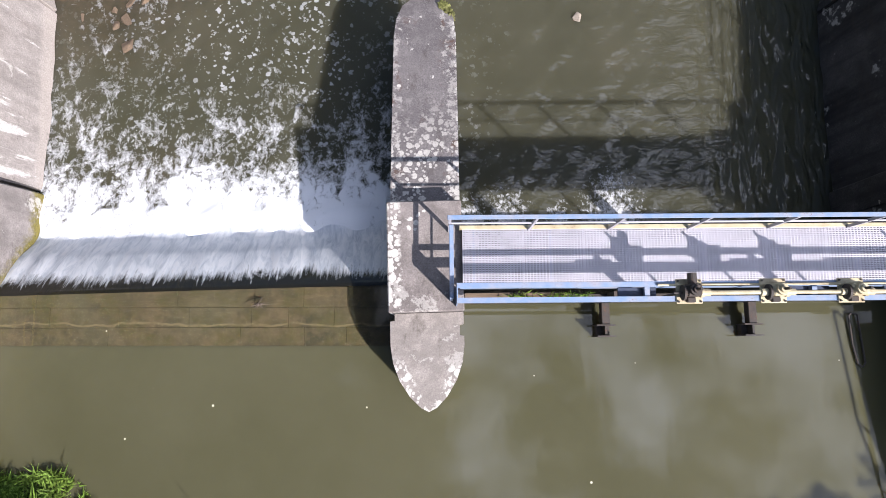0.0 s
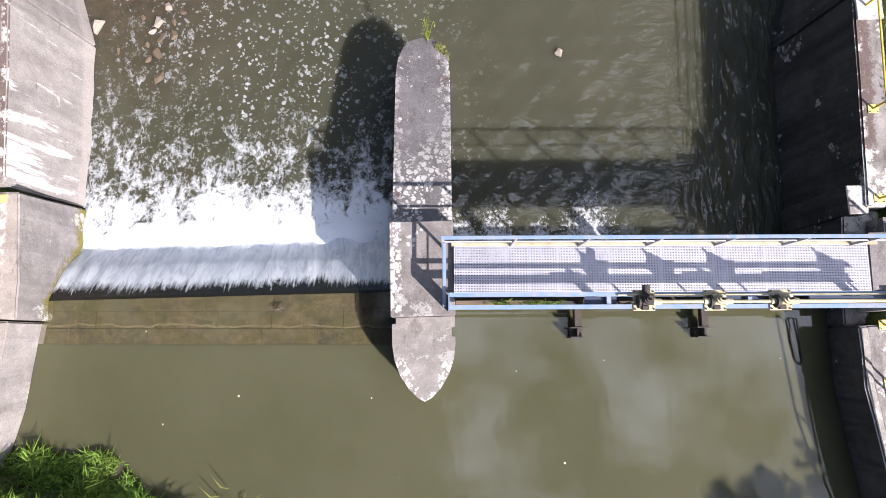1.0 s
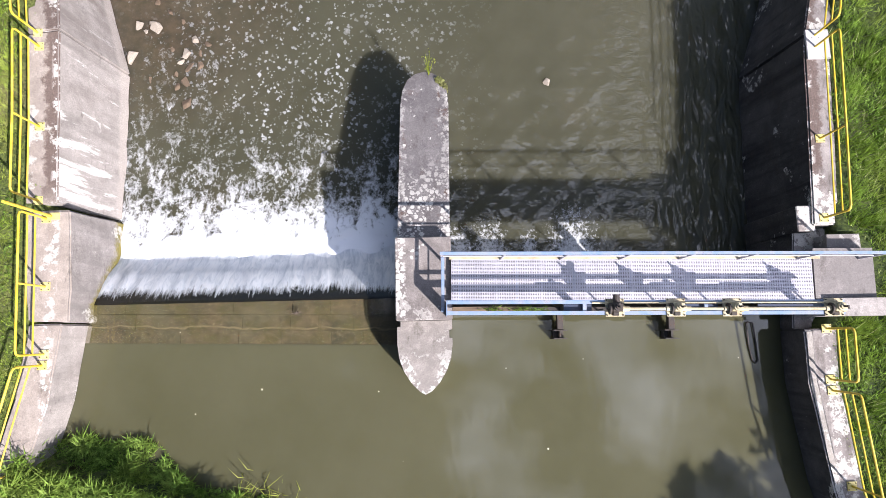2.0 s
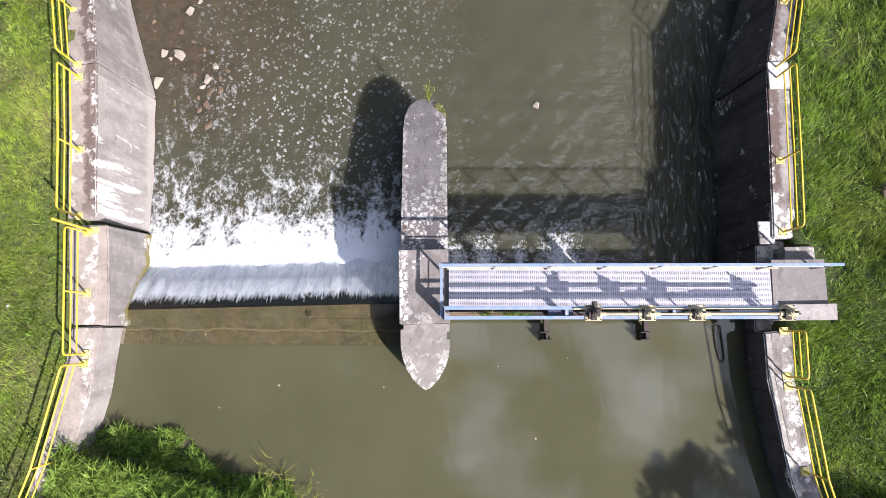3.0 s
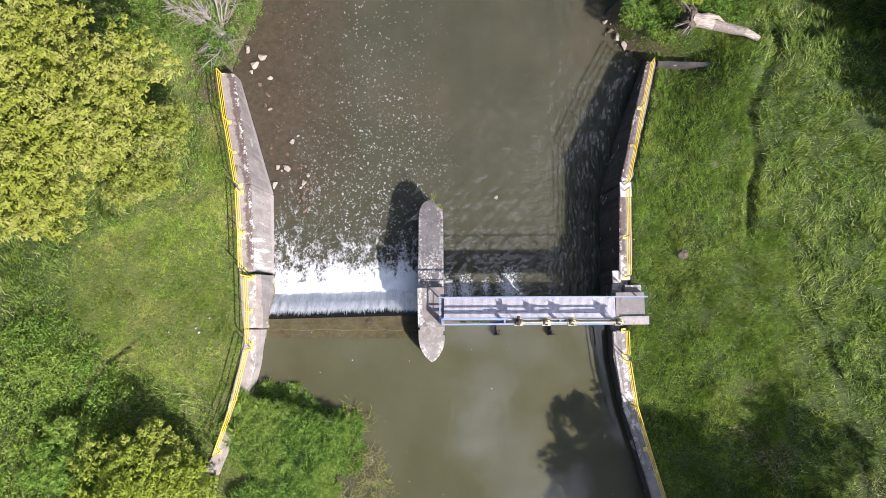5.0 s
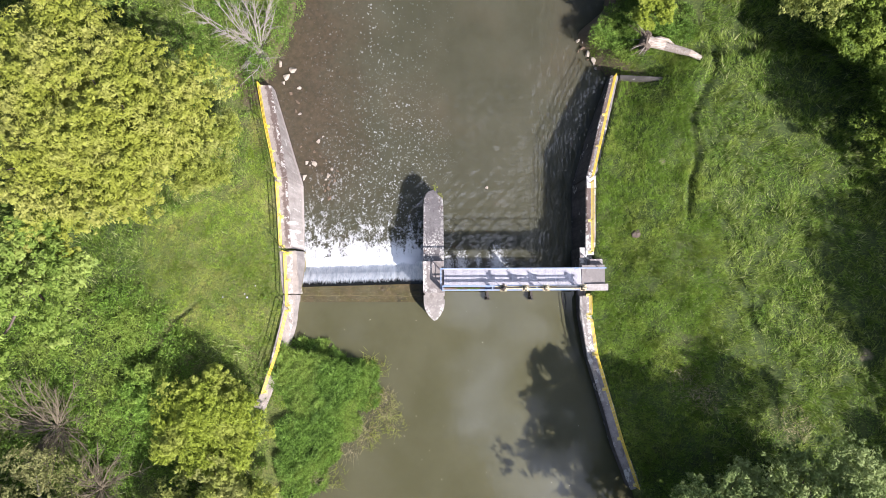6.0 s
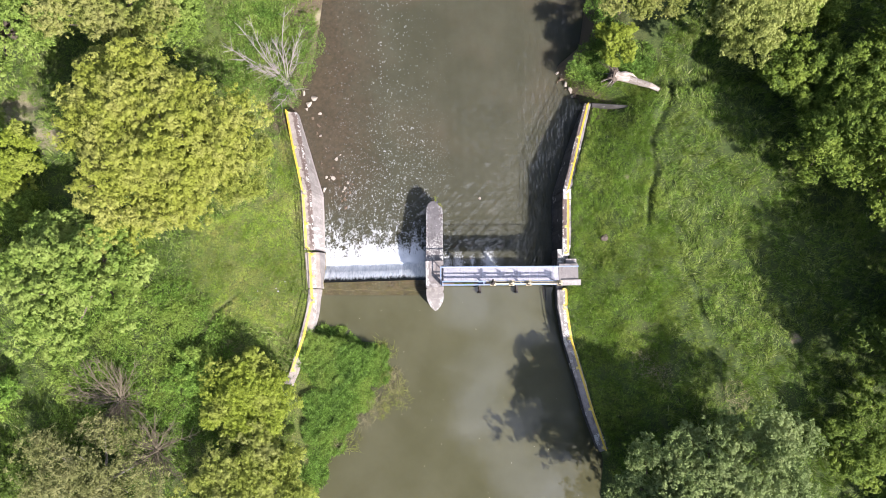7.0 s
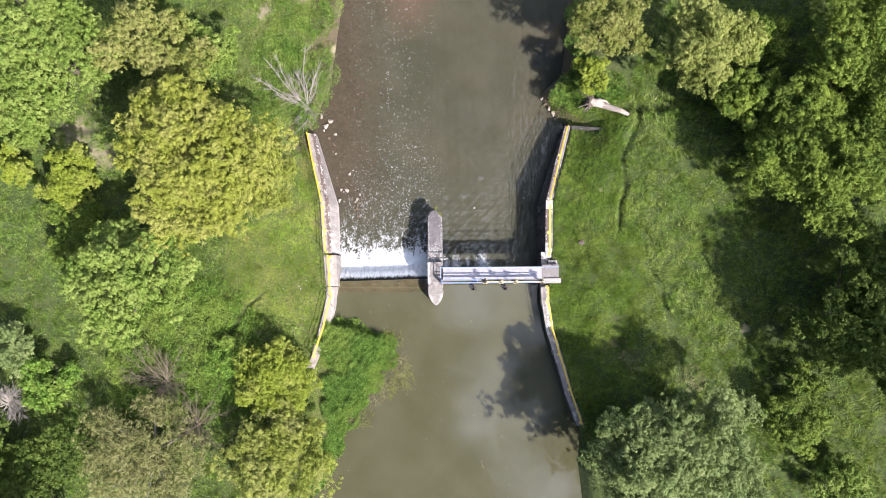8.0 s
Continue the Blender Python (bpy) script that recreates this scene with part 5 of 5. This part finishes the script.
def inland(x, y):
    """Metres inland from the outer edge of the bank walls."""
    w, e = np.interp(y, WEST[:, 0], WEST[:, 1]), np.interp(y, EAST[:, 0], EAST[:, 1])
    thick = 0.3 + 0.5 * fade(y, 1.0, 2.0) * (1 - 0.8 * fade(y, 6.0, 12.0)) + 0.15 * fade(-y, -1.5, 0.0)
    return np.maximum(w - x - thick, x - e - 0.36)


def tall_line(x, y):
    """Where the meadow grass is left to grow tall."""
    east = x - (16.4 + 0.9 * np.sin(y / 3.4 + 1.0) + 0.04 * y)
    west = -15.2 - x - 2.4 * fade(y, -1.0, 3.5) + 6.2 * fade(y, 6.0, 9.0) + 5.0 * fade(-y, -0.8, 2.0) + 9.0 * fade(y, 14.0, 17.0)
    return np.where(x > 0, east, west) > 0


def scatter(rs, x0, x1, y0, y1, count, margin, tall, seed):
    x, y = rs.uniform(x0, x1, count), rs.uniform(y0, y1, count)
    keep = (inland(x, y) > margin) & (land(x, y) > np.where(y < 2, POND, TAIL) + 0.12)
    keep &= ~((np.abs(y - 15.1 + 0.2 * (x - 12.16)) < 0.2) & (x > 12) & (x < 15.0)) & ~((x > 8.8) & (x < 10.6) & (y > 1.45) & (y < 3.6))
    for bx, by, br in ((-30.6, 15.8, 1.8), (-28.2, 13.6, 1.2), (-8.3, 23.3, 0.8), (-14.4, 26.2, 0.9), (-11.0, 27.4, 0.6), (25.1, -2.6, 0.4), (14.0, 9.2, 0.16)):
        keep &= (np.hypot(x - bx, y - by) > br * (0.8 + 0.7 * wavy(x, y, 0.5, 6.0))) | (rs.rand(count) < 0.3)
    for line in DITCHES:
        off = np.abs(x - np.interp(y, line[:, 0], line[:, 1]) - 0.1 * wavy(x, y, 0.6, 2.0))
        keep &= ~((off < 0.14) & (y > line[0, 0]) & (y < line[-1, 0]))
    patch = wavy(x, y, 1.1, seed) + 0.6 * wavy(x, y, 0.45, seed + 2)
    keep &= rs.rand(count) < 0.65 + 0.45 * patch
    if tall is not None:
        keep &= tall_line(x, y) == tall
    return x[keep], y[keep]


def meadow(name, label, seed, x0, x1, y0, y1, count, height, width, mat, tall, lean=0.9, per=8, spread=0.08, margin=0.03):
    rs = np.random.RandomState(seed)
    x, y = scatter(rs, x0, x1, y0, y1, count, margin, tall, seed)
    v, f = blades(rs, x, y, height, width, lean, per, spread)
    ob = new(name, mesh_of(name, v, f, mat))
    return tagged(ob, label, "grass", kind="stuff")


meadow("grass", "short green and yellowed meadow grass on the west bank", 41, -19, -8.6, -5, 18, 340000, 0.1, 0.019, GRASS, False, 1.7, 9, 0.08)
meadow("grass", "green meadow grass on the east bank", 42, 9, 19, -12, 18, 380000, 0.2, 0.019, GRASS_EAST, False, 1.3, 16, 0.14)
meadow("tall_grass", "tall uncut grass of the west meadow", 43, -40, -8, -18, 30, 330000, 0.32, 0.034, WEED, True, 1.4, 20, 0.2)
meadow("tall_grass", "tall uncut grass of the east meadow", 44, 10, 42, -19, 30, 430000, 0.32, 0.038, WEED, True, 1.4, 20, 0.18)


def undergrowth(label, seed, x0, x1, y0, y1, count, height, size, mat, tall, margin=0.05):
    """Low leafy herbs that heap up in mounds."""
    rs = np.random.RandomState(seed)
    x, y = scatter(rs, x0, x1, y0, y1, count, margin, tall, seed)
    n = len(x)
    clumps = max(1, n // 26)
    k = rs.randint(0, clumps, n)
    vigour = (0.25 + 1.2 * rs.rand(clumps) ** 1.4)[k]
    spread = 0.09 + 0.14 * vigour
    dx, dy = rs.normal(size=n), rs.normal(size=n)
    x, y = x[k] + dx * spread, y[k] + dy * spread
    dome = np.exp(-(dx ** 2 + dy ** 2) / 3)
    heap = np.clip(vigour * dome + 0.3 * wavy(x, y, 0.6, seed + 2) + 0.3 * wavy(x, y, 1.7, seed + 1), 0.05, 1.9)
    z = land(x, y) + height * heap * (0.45 + 0.6 * rs.rand(n))
    p = np.stack([x, y, z], 1)
    nv = rs.normal(size=(n, 3)) * 0.5 + np.array([0, 0, 1.0])
    nv /= np.linalg.norm(nv, axis=1)[:, None]
    a = rs.normal(size=(n, 3))
    a -= nv * (a * nv).sum(1)[:, None]
    a /= np.linalg.norm(a, axis=1)[:, None]
    b = np.cross(nv, a)
    s = size * (0.5 + rs.rand(n))[:, None]
    v = np.stack([p - a * s * 0.9 + b * s * 0.35, p + a * s * 1.2, p - a * s * 0.7 - b * s * 0.4 + nv * s * 0.2], 1).reshape(-1, 3)
    f = np.arange(n * 3).reshape(-1, 3)
    return tagged(new("undergrowth", mesh_of("undergrowth", v, f, mat)), label, "undergrowth", kind="stuff")


undergrowth("leafy green nettles and herbs of the west bank", 51, -40, -9, -18, 30, 120000, 0.5, 0.06, LEAF_HERB, True)
undergrowth("leafy green herbs of the east meadow", 52, 10, 42, -19, 30, 90000, 0.4, 0.055, LEAF_HERB, True)
undergrowth("rank nettles beside the overgrown ditch of the west bank", 55, -27, -14.2, -9, 2.6, 60000, 0.95, 0.07, LEAF_HERB, True)
undergrowth("weeds in the short grass of the west bank", 53, -19, -9, -5, 18, 26000, 0.14, 0.04, LEAF_HERB, False)
undergrowth("weeds in the grass of the east bank", 54, 9, 19, -12, 18, 30000, 0.2, 0.042, LEAF_HERB, False)

# ---------------------------------------------------------------- reeds
def reed_bed(name, label, seed, centres, count, height, width, mat, bend=0.9):
    """Reed stems with long arching leaves, each leaf two bent segments."""
    rs = np.random.RandomState(seed)
    c = np.array(centres, float)
    k = rs.choice(len(c), count, p=c[:, 2] ** 2 / (c[:, 2] ** 2).sum())
    ang, rad = rs.rand(count) * 2 * math.pi, np.sqrt(rs.rand(count)) * c[k, 2]
    x, y = c[k, 0] + np.cos(ang) * rad, c[k, 1] + np.sin(ang) * rad
    z = np.maximum(land(x, y), POND - 0.1)
    h = height * (0.45 + 0.75 * rs.rand(count)) * (1 - 0.35 * (rad / c[k, 2]) ** 2) * np.clip(0.85 + 0.75 * wavy(x, y, 0.3, seed) + 0.4 * wavy(x, y, 0.8, seed + 3), 0.25, 1.9)
    way = rs.rand(count) * 2 * math.pi
    r1, r2 = 0.25 * bend * h * rs.rand(count), bend * h * (0.35 + 0.6 * rs.rand(count))
    w = width * (0.6 + 0.8 * rs.rand(count))
    ux, uy = np.cos(way), np.sin(way)
    sx, sy = -uy * w / 2, ux * w / 2
    zero = np.zeros(count)
    base = np.stack([x, y, z + 0.25 * h], 1)
    mid = np.stack([x + ux * r1, y + uy * r1, z + 0.8 * h], 1)
    tip = np.stack([x + ux * r2, y + uy * r2, z + h * (0.5 + 0.45 * rs.rand(count))], 1)
    side = np.stack([sx, sy, zero], 1)
    v = np.stack([base - side * 0.5, base + side * 0.5, mid - side, mid + side, tip], 1).reshape(-1, 3)
    i = np.arange(count)[:, None] * 5
    f = np.concatenate([i + np.array([[0, 1, 3]]), i + np.array([[0, 3, 2]]), i + np.array([[2, 3, 4]])], 0)
    return tagged(new(name, mesh_of(name, v, f, mat)), label, "reeds", kind="stuff")


reed_bed("reeds", "dense green reed bed at the foot of the wall", 61, [(-8.3, -2.0, 1.2), (-7.1, -2.0, 1.1), (-9.0, -3.0, 1.1), (-6.3, -2.7, 1.0), (-5.2, -3.3, 1.2), (-4.3, -3.0, 0.8), (-7.6, -3.9, 1.6), (-6.0, -4.6, 1.3), (-4.4, -4.4, 1.0), (-7.0, -5.8, 1.3), (-8.5, -6.4, 1.2), (-5.6, -6.2, 1.0), (-8.7, -8.2, 1.0), (-6.9, -7.6, 1.0), (-7.6, -9.2, 0.9)],
         70000, 0.58, 0.026, LEAF_REED, 0.9)
reed_bed("reeds", "green reeds along the pond edge", 62, [(-8.4, -9.8, 0.9), (-8.9, -11.4, 0.9), (-9.6, -12.8, 0.9), (-10.6, -14.2, 1.0), (-11.8, -16.0, 1.2)], 12000, 0.7, 0.034, LEAF_REED)
reed_bed("dry_reeds", "dry straw-coloured reed stalks fallen in the water", 63, [(-3.4, -5.2, 0.8), (-4.4, -6.4, 0.9), (-2.7, -5.9, 0.6), (-5.4, -7.4, 0.8), (-7.2, -9.1, 0.6), (-3.0, -4.4, 0.5)], 550, 0.6, 0.017, LEAF_DRY, 1.5)
reed_bed("reeds", "thin straggling reeds standing out in the pond", 66, [(-3.3, -5.0, 1.0), (-2.7, -6.2, 0.8), (-4.2, -6.8, 0.9), (-3.5, -2.7, 0.7), (-4.3, -2.2, 0.5), (-6.2, -9.2, 0.7)], 800, 0.6, 0.017, LEAF_SALLOW, 1.3)
reed_bed("dry_weeds", "brown dead weed stalks among the shaded grass", 67, [(14.6, -4.0, 1.1), (15.6, -4.8, 0.9), (20.5, -6.5, 1.2)], 900, 0.45, 0.018, LEAF_DRY, 1.1)
reed_bed("bank_grass", "rank bank grass on the downstream shore", 64, [(-9.2, 20.5, 1.4), (-10.5, 18.6, 1.2), (-10.0, 25.5, 1.8), (-11.5, 22.0, 1.6), (-12.5, 19.5, 1.6), (-12.2, 17.2, 1.2), (-8.6, 26.6, 1.2), (-11.0, 20.4, 1.8), (-13.6, 21.6, 2.0), (-12.0, 24.2, 2.0), (-14.0, 17.6, 1.6), (-10.9, 16.2, 0.8), (-9.6, 17.7, 0.7), (-9.3, 18.7, 0.8), (-10.2, 17.0, 0.7), (-10.2, 16.0, 0.5), (-11.3, 15.9, 0.7), (-12.6, 26.9, 0.9), (-9.4, 22.0, 0.9)], 20000, 0.36, 0.034, LEAF_REED)
reed_bed("bank_grass", "rank green grass on the east shore", 65, [(12.2, 18.6, 1.3), (12.8, 17.2, 1.1), (11.2, 17.8, 0.9), (13.6, 20.0, 1.4), (13.2, 22.6, 1.3), (13.6, 25.0, 1.6), (15.5, 18.2, 1.5)], 12000, 0.6, 0.034, LEAF_REED)


# ---------------------------------------------------------------- rocks
def rock(x, y, r, seed, dry=True, z=None):
    rs = random.Random(seed)
    t = thing("rock", "pale angular stone lying in the shallow water" if dry else "brown wet stone just under the water", "rock", "stones in the stream", at=(x, y, TAIL if z is None else z))
    bm = bmesh.new()
    pts = []
    for _ in range(10):
        v = Vector((rs.gauss(0, 1), rs.gauss(0, 1), rs.gauss(0, 1))).normalized()
        pts.append((v.x * r * rs.uniform(0.7, 1.1), v.y * r * rs.uniform(0.5, 0.9), v.z * r * 0.55))
    hull(bm, pts)
    break_edges(bm, r * 0.06, 25, 1)
    part("stone", bm, ROCK if dry else ROCK_WET, t)
    t.rotation_euler = (0, 0, rs.uniform(0, 6.28))
    return t


for i, (x, y, r) in enumerate(((-8.2, 10.5, 0.2), (-7.85, 10.62, 0.15), (-7.68, 10.45, 0.26), (-8.3, 9.5, 0.3), (-6.52, 10.02, 0.2), (-6.82, 9.6, 0.2), (-6.95, 9.35, 0.14), (-7.4, 11.9, 0.2), (-8.6, 13.7, 0.22), (-9.08, 16.8, 0.34), (-9.5, 16.3, 0.34), (-9.9, 17.2, 0.28),
                                (-8.64, 15.55, 0.2), (-9.7, 15.9, 0.2), (-7.1, 12.2, 0.12), (-8.0, 10.3, 0.1))):
    rock(x, y, r, i + 3, True, TAIL + 0.05)
for i, (x, y, r) in enumerate(((-6.7, 9.2, 0.2), (-6.45, 9.25, 0.18), (-6.8, 8.75, 0.2), (-7.05, 9.0, 0.16), (-7.0, 8.6, 0.18), (-6.75, 8.1, 0.24), (-7.8, 8.85, 0.16), (-6.35, 9.6, 0.16), (-6.2, 9.9, 0.14), (-7.2, 9.75, 0.14), (-8.8, 14.6, 0.22), (-9.2, 15.2, 0.22), (-8.9, 14.0, 0.18), (-8.2, 12.8, 0.16), (-7.7, 11.2, 0.15), (-6.9, 10.6, 0.13), (-7.3, 10.9, 0.15), (-8.6, 11.6, 0.14))):
    rock(x, y, r, i + 53, False, TAIL + 0.0)
rock(3.56, 8.55, 0.17, 77, True, TAIL + 0.02)
for i, (x, y, r) in enumerate(((10.6, 17.3, 0.32), (10.2, 17.7, 0.28), (10.9, 16.8, 0.36), (11.3, 16.4, 0.3), (9.95, 18.2, 0.2), (11.6, 16.9, 0.26), (10.4, 18.6, 0.22), (10.9, 17.3, 0.18), (11.2, 17.0, 0.16), (10.55, 16.9, 0.14), (11.05, 16.3, 0.2), (11.5, 16.3, 0.16), (10.3, 18.1, 0.15), (9.9, 17.5, 0.13), (10.75, 17.75, 0.18))):
    rock(x, y, r, i + 83, i % 2 == 0, TAIL + 0.12)

# ---------------------------------------------------------------- dead tree, log and small things
def bare_wood(name, label, category, at, seed, branches, reach, spread, rise=(0.4, 0.95), stump=0.34, thick=(0.03, 0.06), wood_mat=DEADWOOD):
    """Bare forked branches that fan out from a short stump. spread: the bearings of most of them, in degrees."""
    t = thing(name, label, category, at=(at[0], at[1], float(land(*at))))
    rs = random.Random(seed)
    bm = bmesh.new()
    tube(bm, [(0, 0, -0.2), (0.02, 0.05, 0.5), (-0.05, 0.15, 0.9)], stump, stump * 0.6, 9)
    part("stump", bm, wood_mat, t)
    for i in range(branches):
        main = i < branches * 0.8
        a = radians(rs.uniform(*spread)) if main else radians(rs.uniform(0, 360))
        ln = rs.uniform(*reach) * (1.0 if main else 0.45)
        d = Vector((math.cos(a), math.sin(a), 0))
        up = rs.uniform(*rise)
        side = Vector((-d.y, d.x, 0)) * rs.uniform(-0.5, 0.5)
        pts = [Vector((-0.02, 0.1, 0.6)) + d * ln * s + side * math.sin(s * 3.0) + Vector((0, 0, up * ln * s * (1 - 0.25 * s))) for s in (0, 0.2, 0.42, 0.65, 0.85, 1.0)]
        bm = bmesh.new()
        tube(bm, pts, rs.uniform(*thick), 0.01, 6)
        for s in (1, 2, 3, 4):
            for _ in range(4):
                q = pts[s]
                tw = (d + Vector((rs.uniform(-0.9, 0.9), rs.uniform(-0.9, 0.9), rs.uniform(0, 0.6)))).normalized() * rs.uniform(0.4, 1.2)
                e = q + tw
                tube(bm, [q, q + tw * 0.5 + Vector((0, 0, 0.04)), e], 0.016, 0.006, 4)
                tube(bm, [q + tw * 0.5, q + tw * 0.7 + Vector((rs.uniform(-0.3, 0.3), rs.uniform(-0.3, 0.3), 0.1))], 0.009, 0.004, 3)
        part("branch", bm, wood_mat, t)
    return t


rs = random.Random(9)
bare_wood("dead_tree", "bare grey dead willow with forked branches on the bank", "tree", (-10.9, 17.5), 9, 20, (1.8, 5.2), (60, 175), thick=(0.02, 0.048))
bare_wood("thorn_shrub", "bare grey-brown thorn shrub without leaves", "bush", (-22.2, -5.6), 21, 36, (1.4, 3.8), (0, 360), (0.15, 0.5), 0.16, wood_mat=BARE)
bare_wood("thorn_shrub", "bare grey thorn shrub in the thicket", "bush", (-35.0, -7.0), 22, 22, (1.0, 2.4), (0, 360), (0.3, 0.7), 0.14)
bare_wood("thorn_shrub", "dead brown brambles among the half-leafed shrub", "bush", (-19.6, -9.2), 23, 26, (1.2, 3.2), (0, 360), (0.3, 0.8), 0.14, wood_mat=BARE)

log = thing("fallen_log", "pale barkless fallen trunk with its torn root plate", "log", at=(0, 0, 0))
bm = bmesh.new()
lz = [float(land(x, y)) for x, y in ((14.0, 16.95), (16.7, 15.6))]
tube(bm, [(13.75, 17.0, lz[0] + 0.3), (14.2, 16.85, lz[0] + 0.34), (14.8, 16.6, lz[0] + 0.32), (15.5, 16.25, (lz[0] + lz[1]) / 2 + 0.32), (16.1, 15.95, lz[1] + 0.28), (16.7, 15.6, lz[1] + 0.24)], 0.36, 0.17, 12)
part("trunk", roughen(bm, 0.09, 2.2), LOG, log)
bm = bmesh.new()
tube(bm, [(13.9, 16.95, lz[0] + 0.4), (14.4, 17.05, lz[0] + 0.55), (14.9, 16.95, lz[0] + 0.5), (15.3, 16.7, lz[0] + 0.4)], 0.22, 0.05, 9)
part("split_limb", roughen(bm, 0.07, 3.0), LOG, log, "splintered white limb torn along the trunk")
bm = bmesh.new()
bmesh.ops.create_icosphere(bm, subdivisions=4, radius=0.5, matrix=Matrix.Translation((13.62, 17.05, lz[0] + 0.28)) @ Matrix.Diagonal((0.75, 1.2, 0.75, 1)))
part("root_plate", roughen(roughen(bm, 0.2, 2.5), 0.07, 9.0), BARK, log, "clod of brown earth among torn roots")
for i in range(22):
    a = rs.uniform(0, 6.28)
    bm = bmesh.new()
    e = Vector((-0.4 + rs.uniform(-0.6, 0.3), math.sin(a) * 1.0, math.cos(a) * 0.55 + 0.15))
    o = Vector((13.75, 17.0, lz[0] + 0.35))
    tube(bm, [o, o + e * 0.5 + Vector((rs.uniform(-0.1, 0.1), rs.uniform(-0.1, 0.1), 0)), o + e + Vector((rs.uniform(-0.3, 0.3), 0, 0))], rs.uniform(0.04, 0.08), 0.012, 6)
    part("root", bm, DEADWOOD if i % 3 == 0 else BARK, log)

mole = thing("molehill", "small heap of bare dark earth in the grass", "molehill", at=(12.26, 4.92, float(land(12.26, 4.92))))
bm = bmesh.new()
bmesh.ops.create_icosphere(bm, subdivisions=3, radius=0.3, matrix=Matrix.Diagonal((1, 0.85, 0.55, 1)))
roughen(bm, 0.08, 9.0)
part("heap", bm, BARK, mole)

for x, y, s in ((-12.77, 1.8, 0.04), (-11.3, 1.74, 0.05), (-11.45, 1.95, 0.035), (-10.8, 2.42, 0.03)):
    z = float(land(x, y))
    lit = thing("litter", "crumpled white scrap lying in the grass", "litter", "scraps on the grass", at=(x, y, z))
    bm = bmesh.new()
    bmesh.ops.create_grid(bm, x_segments=5, y_segments=4, size=s)
    for v in bm.verts:
        v.co.z += 0.09 + 0.5 * s * noise.noise(v.co * 14 + Vector((x, y, 0)))
    bmesh.ops.solidify(bm, geom=bm.faces[:], thickness=0.008)
    part("scrap", bm, GALV, lit)

# a weed rooted on the pier's end and drift caught on the sill
weed = thing("weed", "tall leggy green weed growing on the pier end", "plant", at=(0.2, 8.05, -0.42))
for i in range(7):
    bm = bmesh.new()
    a = rs.uniform(0.4, 2.6)
    e = Vector((math.cos(a) * 0.16, 0.1 + math.sin(a) * 0.3, rs.uniform(0.25, 0.5)))
    tube(bm, [(0, 0, 0), e * 0.6 + Vector((0, 0, 0.05)), e], 0.008, 0.004, 5)
    part("stalk", bm, LEAF_LIME, weed)
wr = np.random.RandomState(3)
v, f = leaves(wr, [(0.0, 0.12, 0.15), (0.1, 0.25, 0.35), (-0.1, 0.3, 0.4), (0.05, 0.45, 0.5)], [0.1, 0.08, 0.07, 0.06], 24, 0.03)
wl_ = new("leaves", mesh_of("leaves", v, f, LEAF_SALLOW))
wl_.parent = weed
moss = thing("moss_tuft", "tuft of brown moss and grass on the pier edge", "moss", at=(0.5, 7.85, -0.4))
v, f = leaves(wr, [(0, 0, 0), (0.05, -0.08, 0), (0.1, -0.16, 0), (-0.07, 0.06, 0), (0.12, -0.24, 0)], [0.09, 0.08, 0.07, 0.08, 0.06], 420, 0.035)
ml = new("tuft", mesh_of("tuft", v, f, LEAF_DULL))
ml.parent = moss
drift = thing("driftwood", "snagged twigs caught on the weir sill", "driftwood", at=(-3.2, 2.0, POND - 0.02))
for i in range(9):
    a = rs.uniform(0, 6.28)
    e = Vector((math.cos(a), math.sin(a), 0)) * rs.uniform(0.1, 0.24)
    bm = bmesh.new()
    tube(bm, [-e * 0.4, e * 0.2 + Vector((0, 0, rs.uniform(0.03, 0.08))), e], 0.012, 0.005, 5)
    part("twig", bm, BARK, drift)
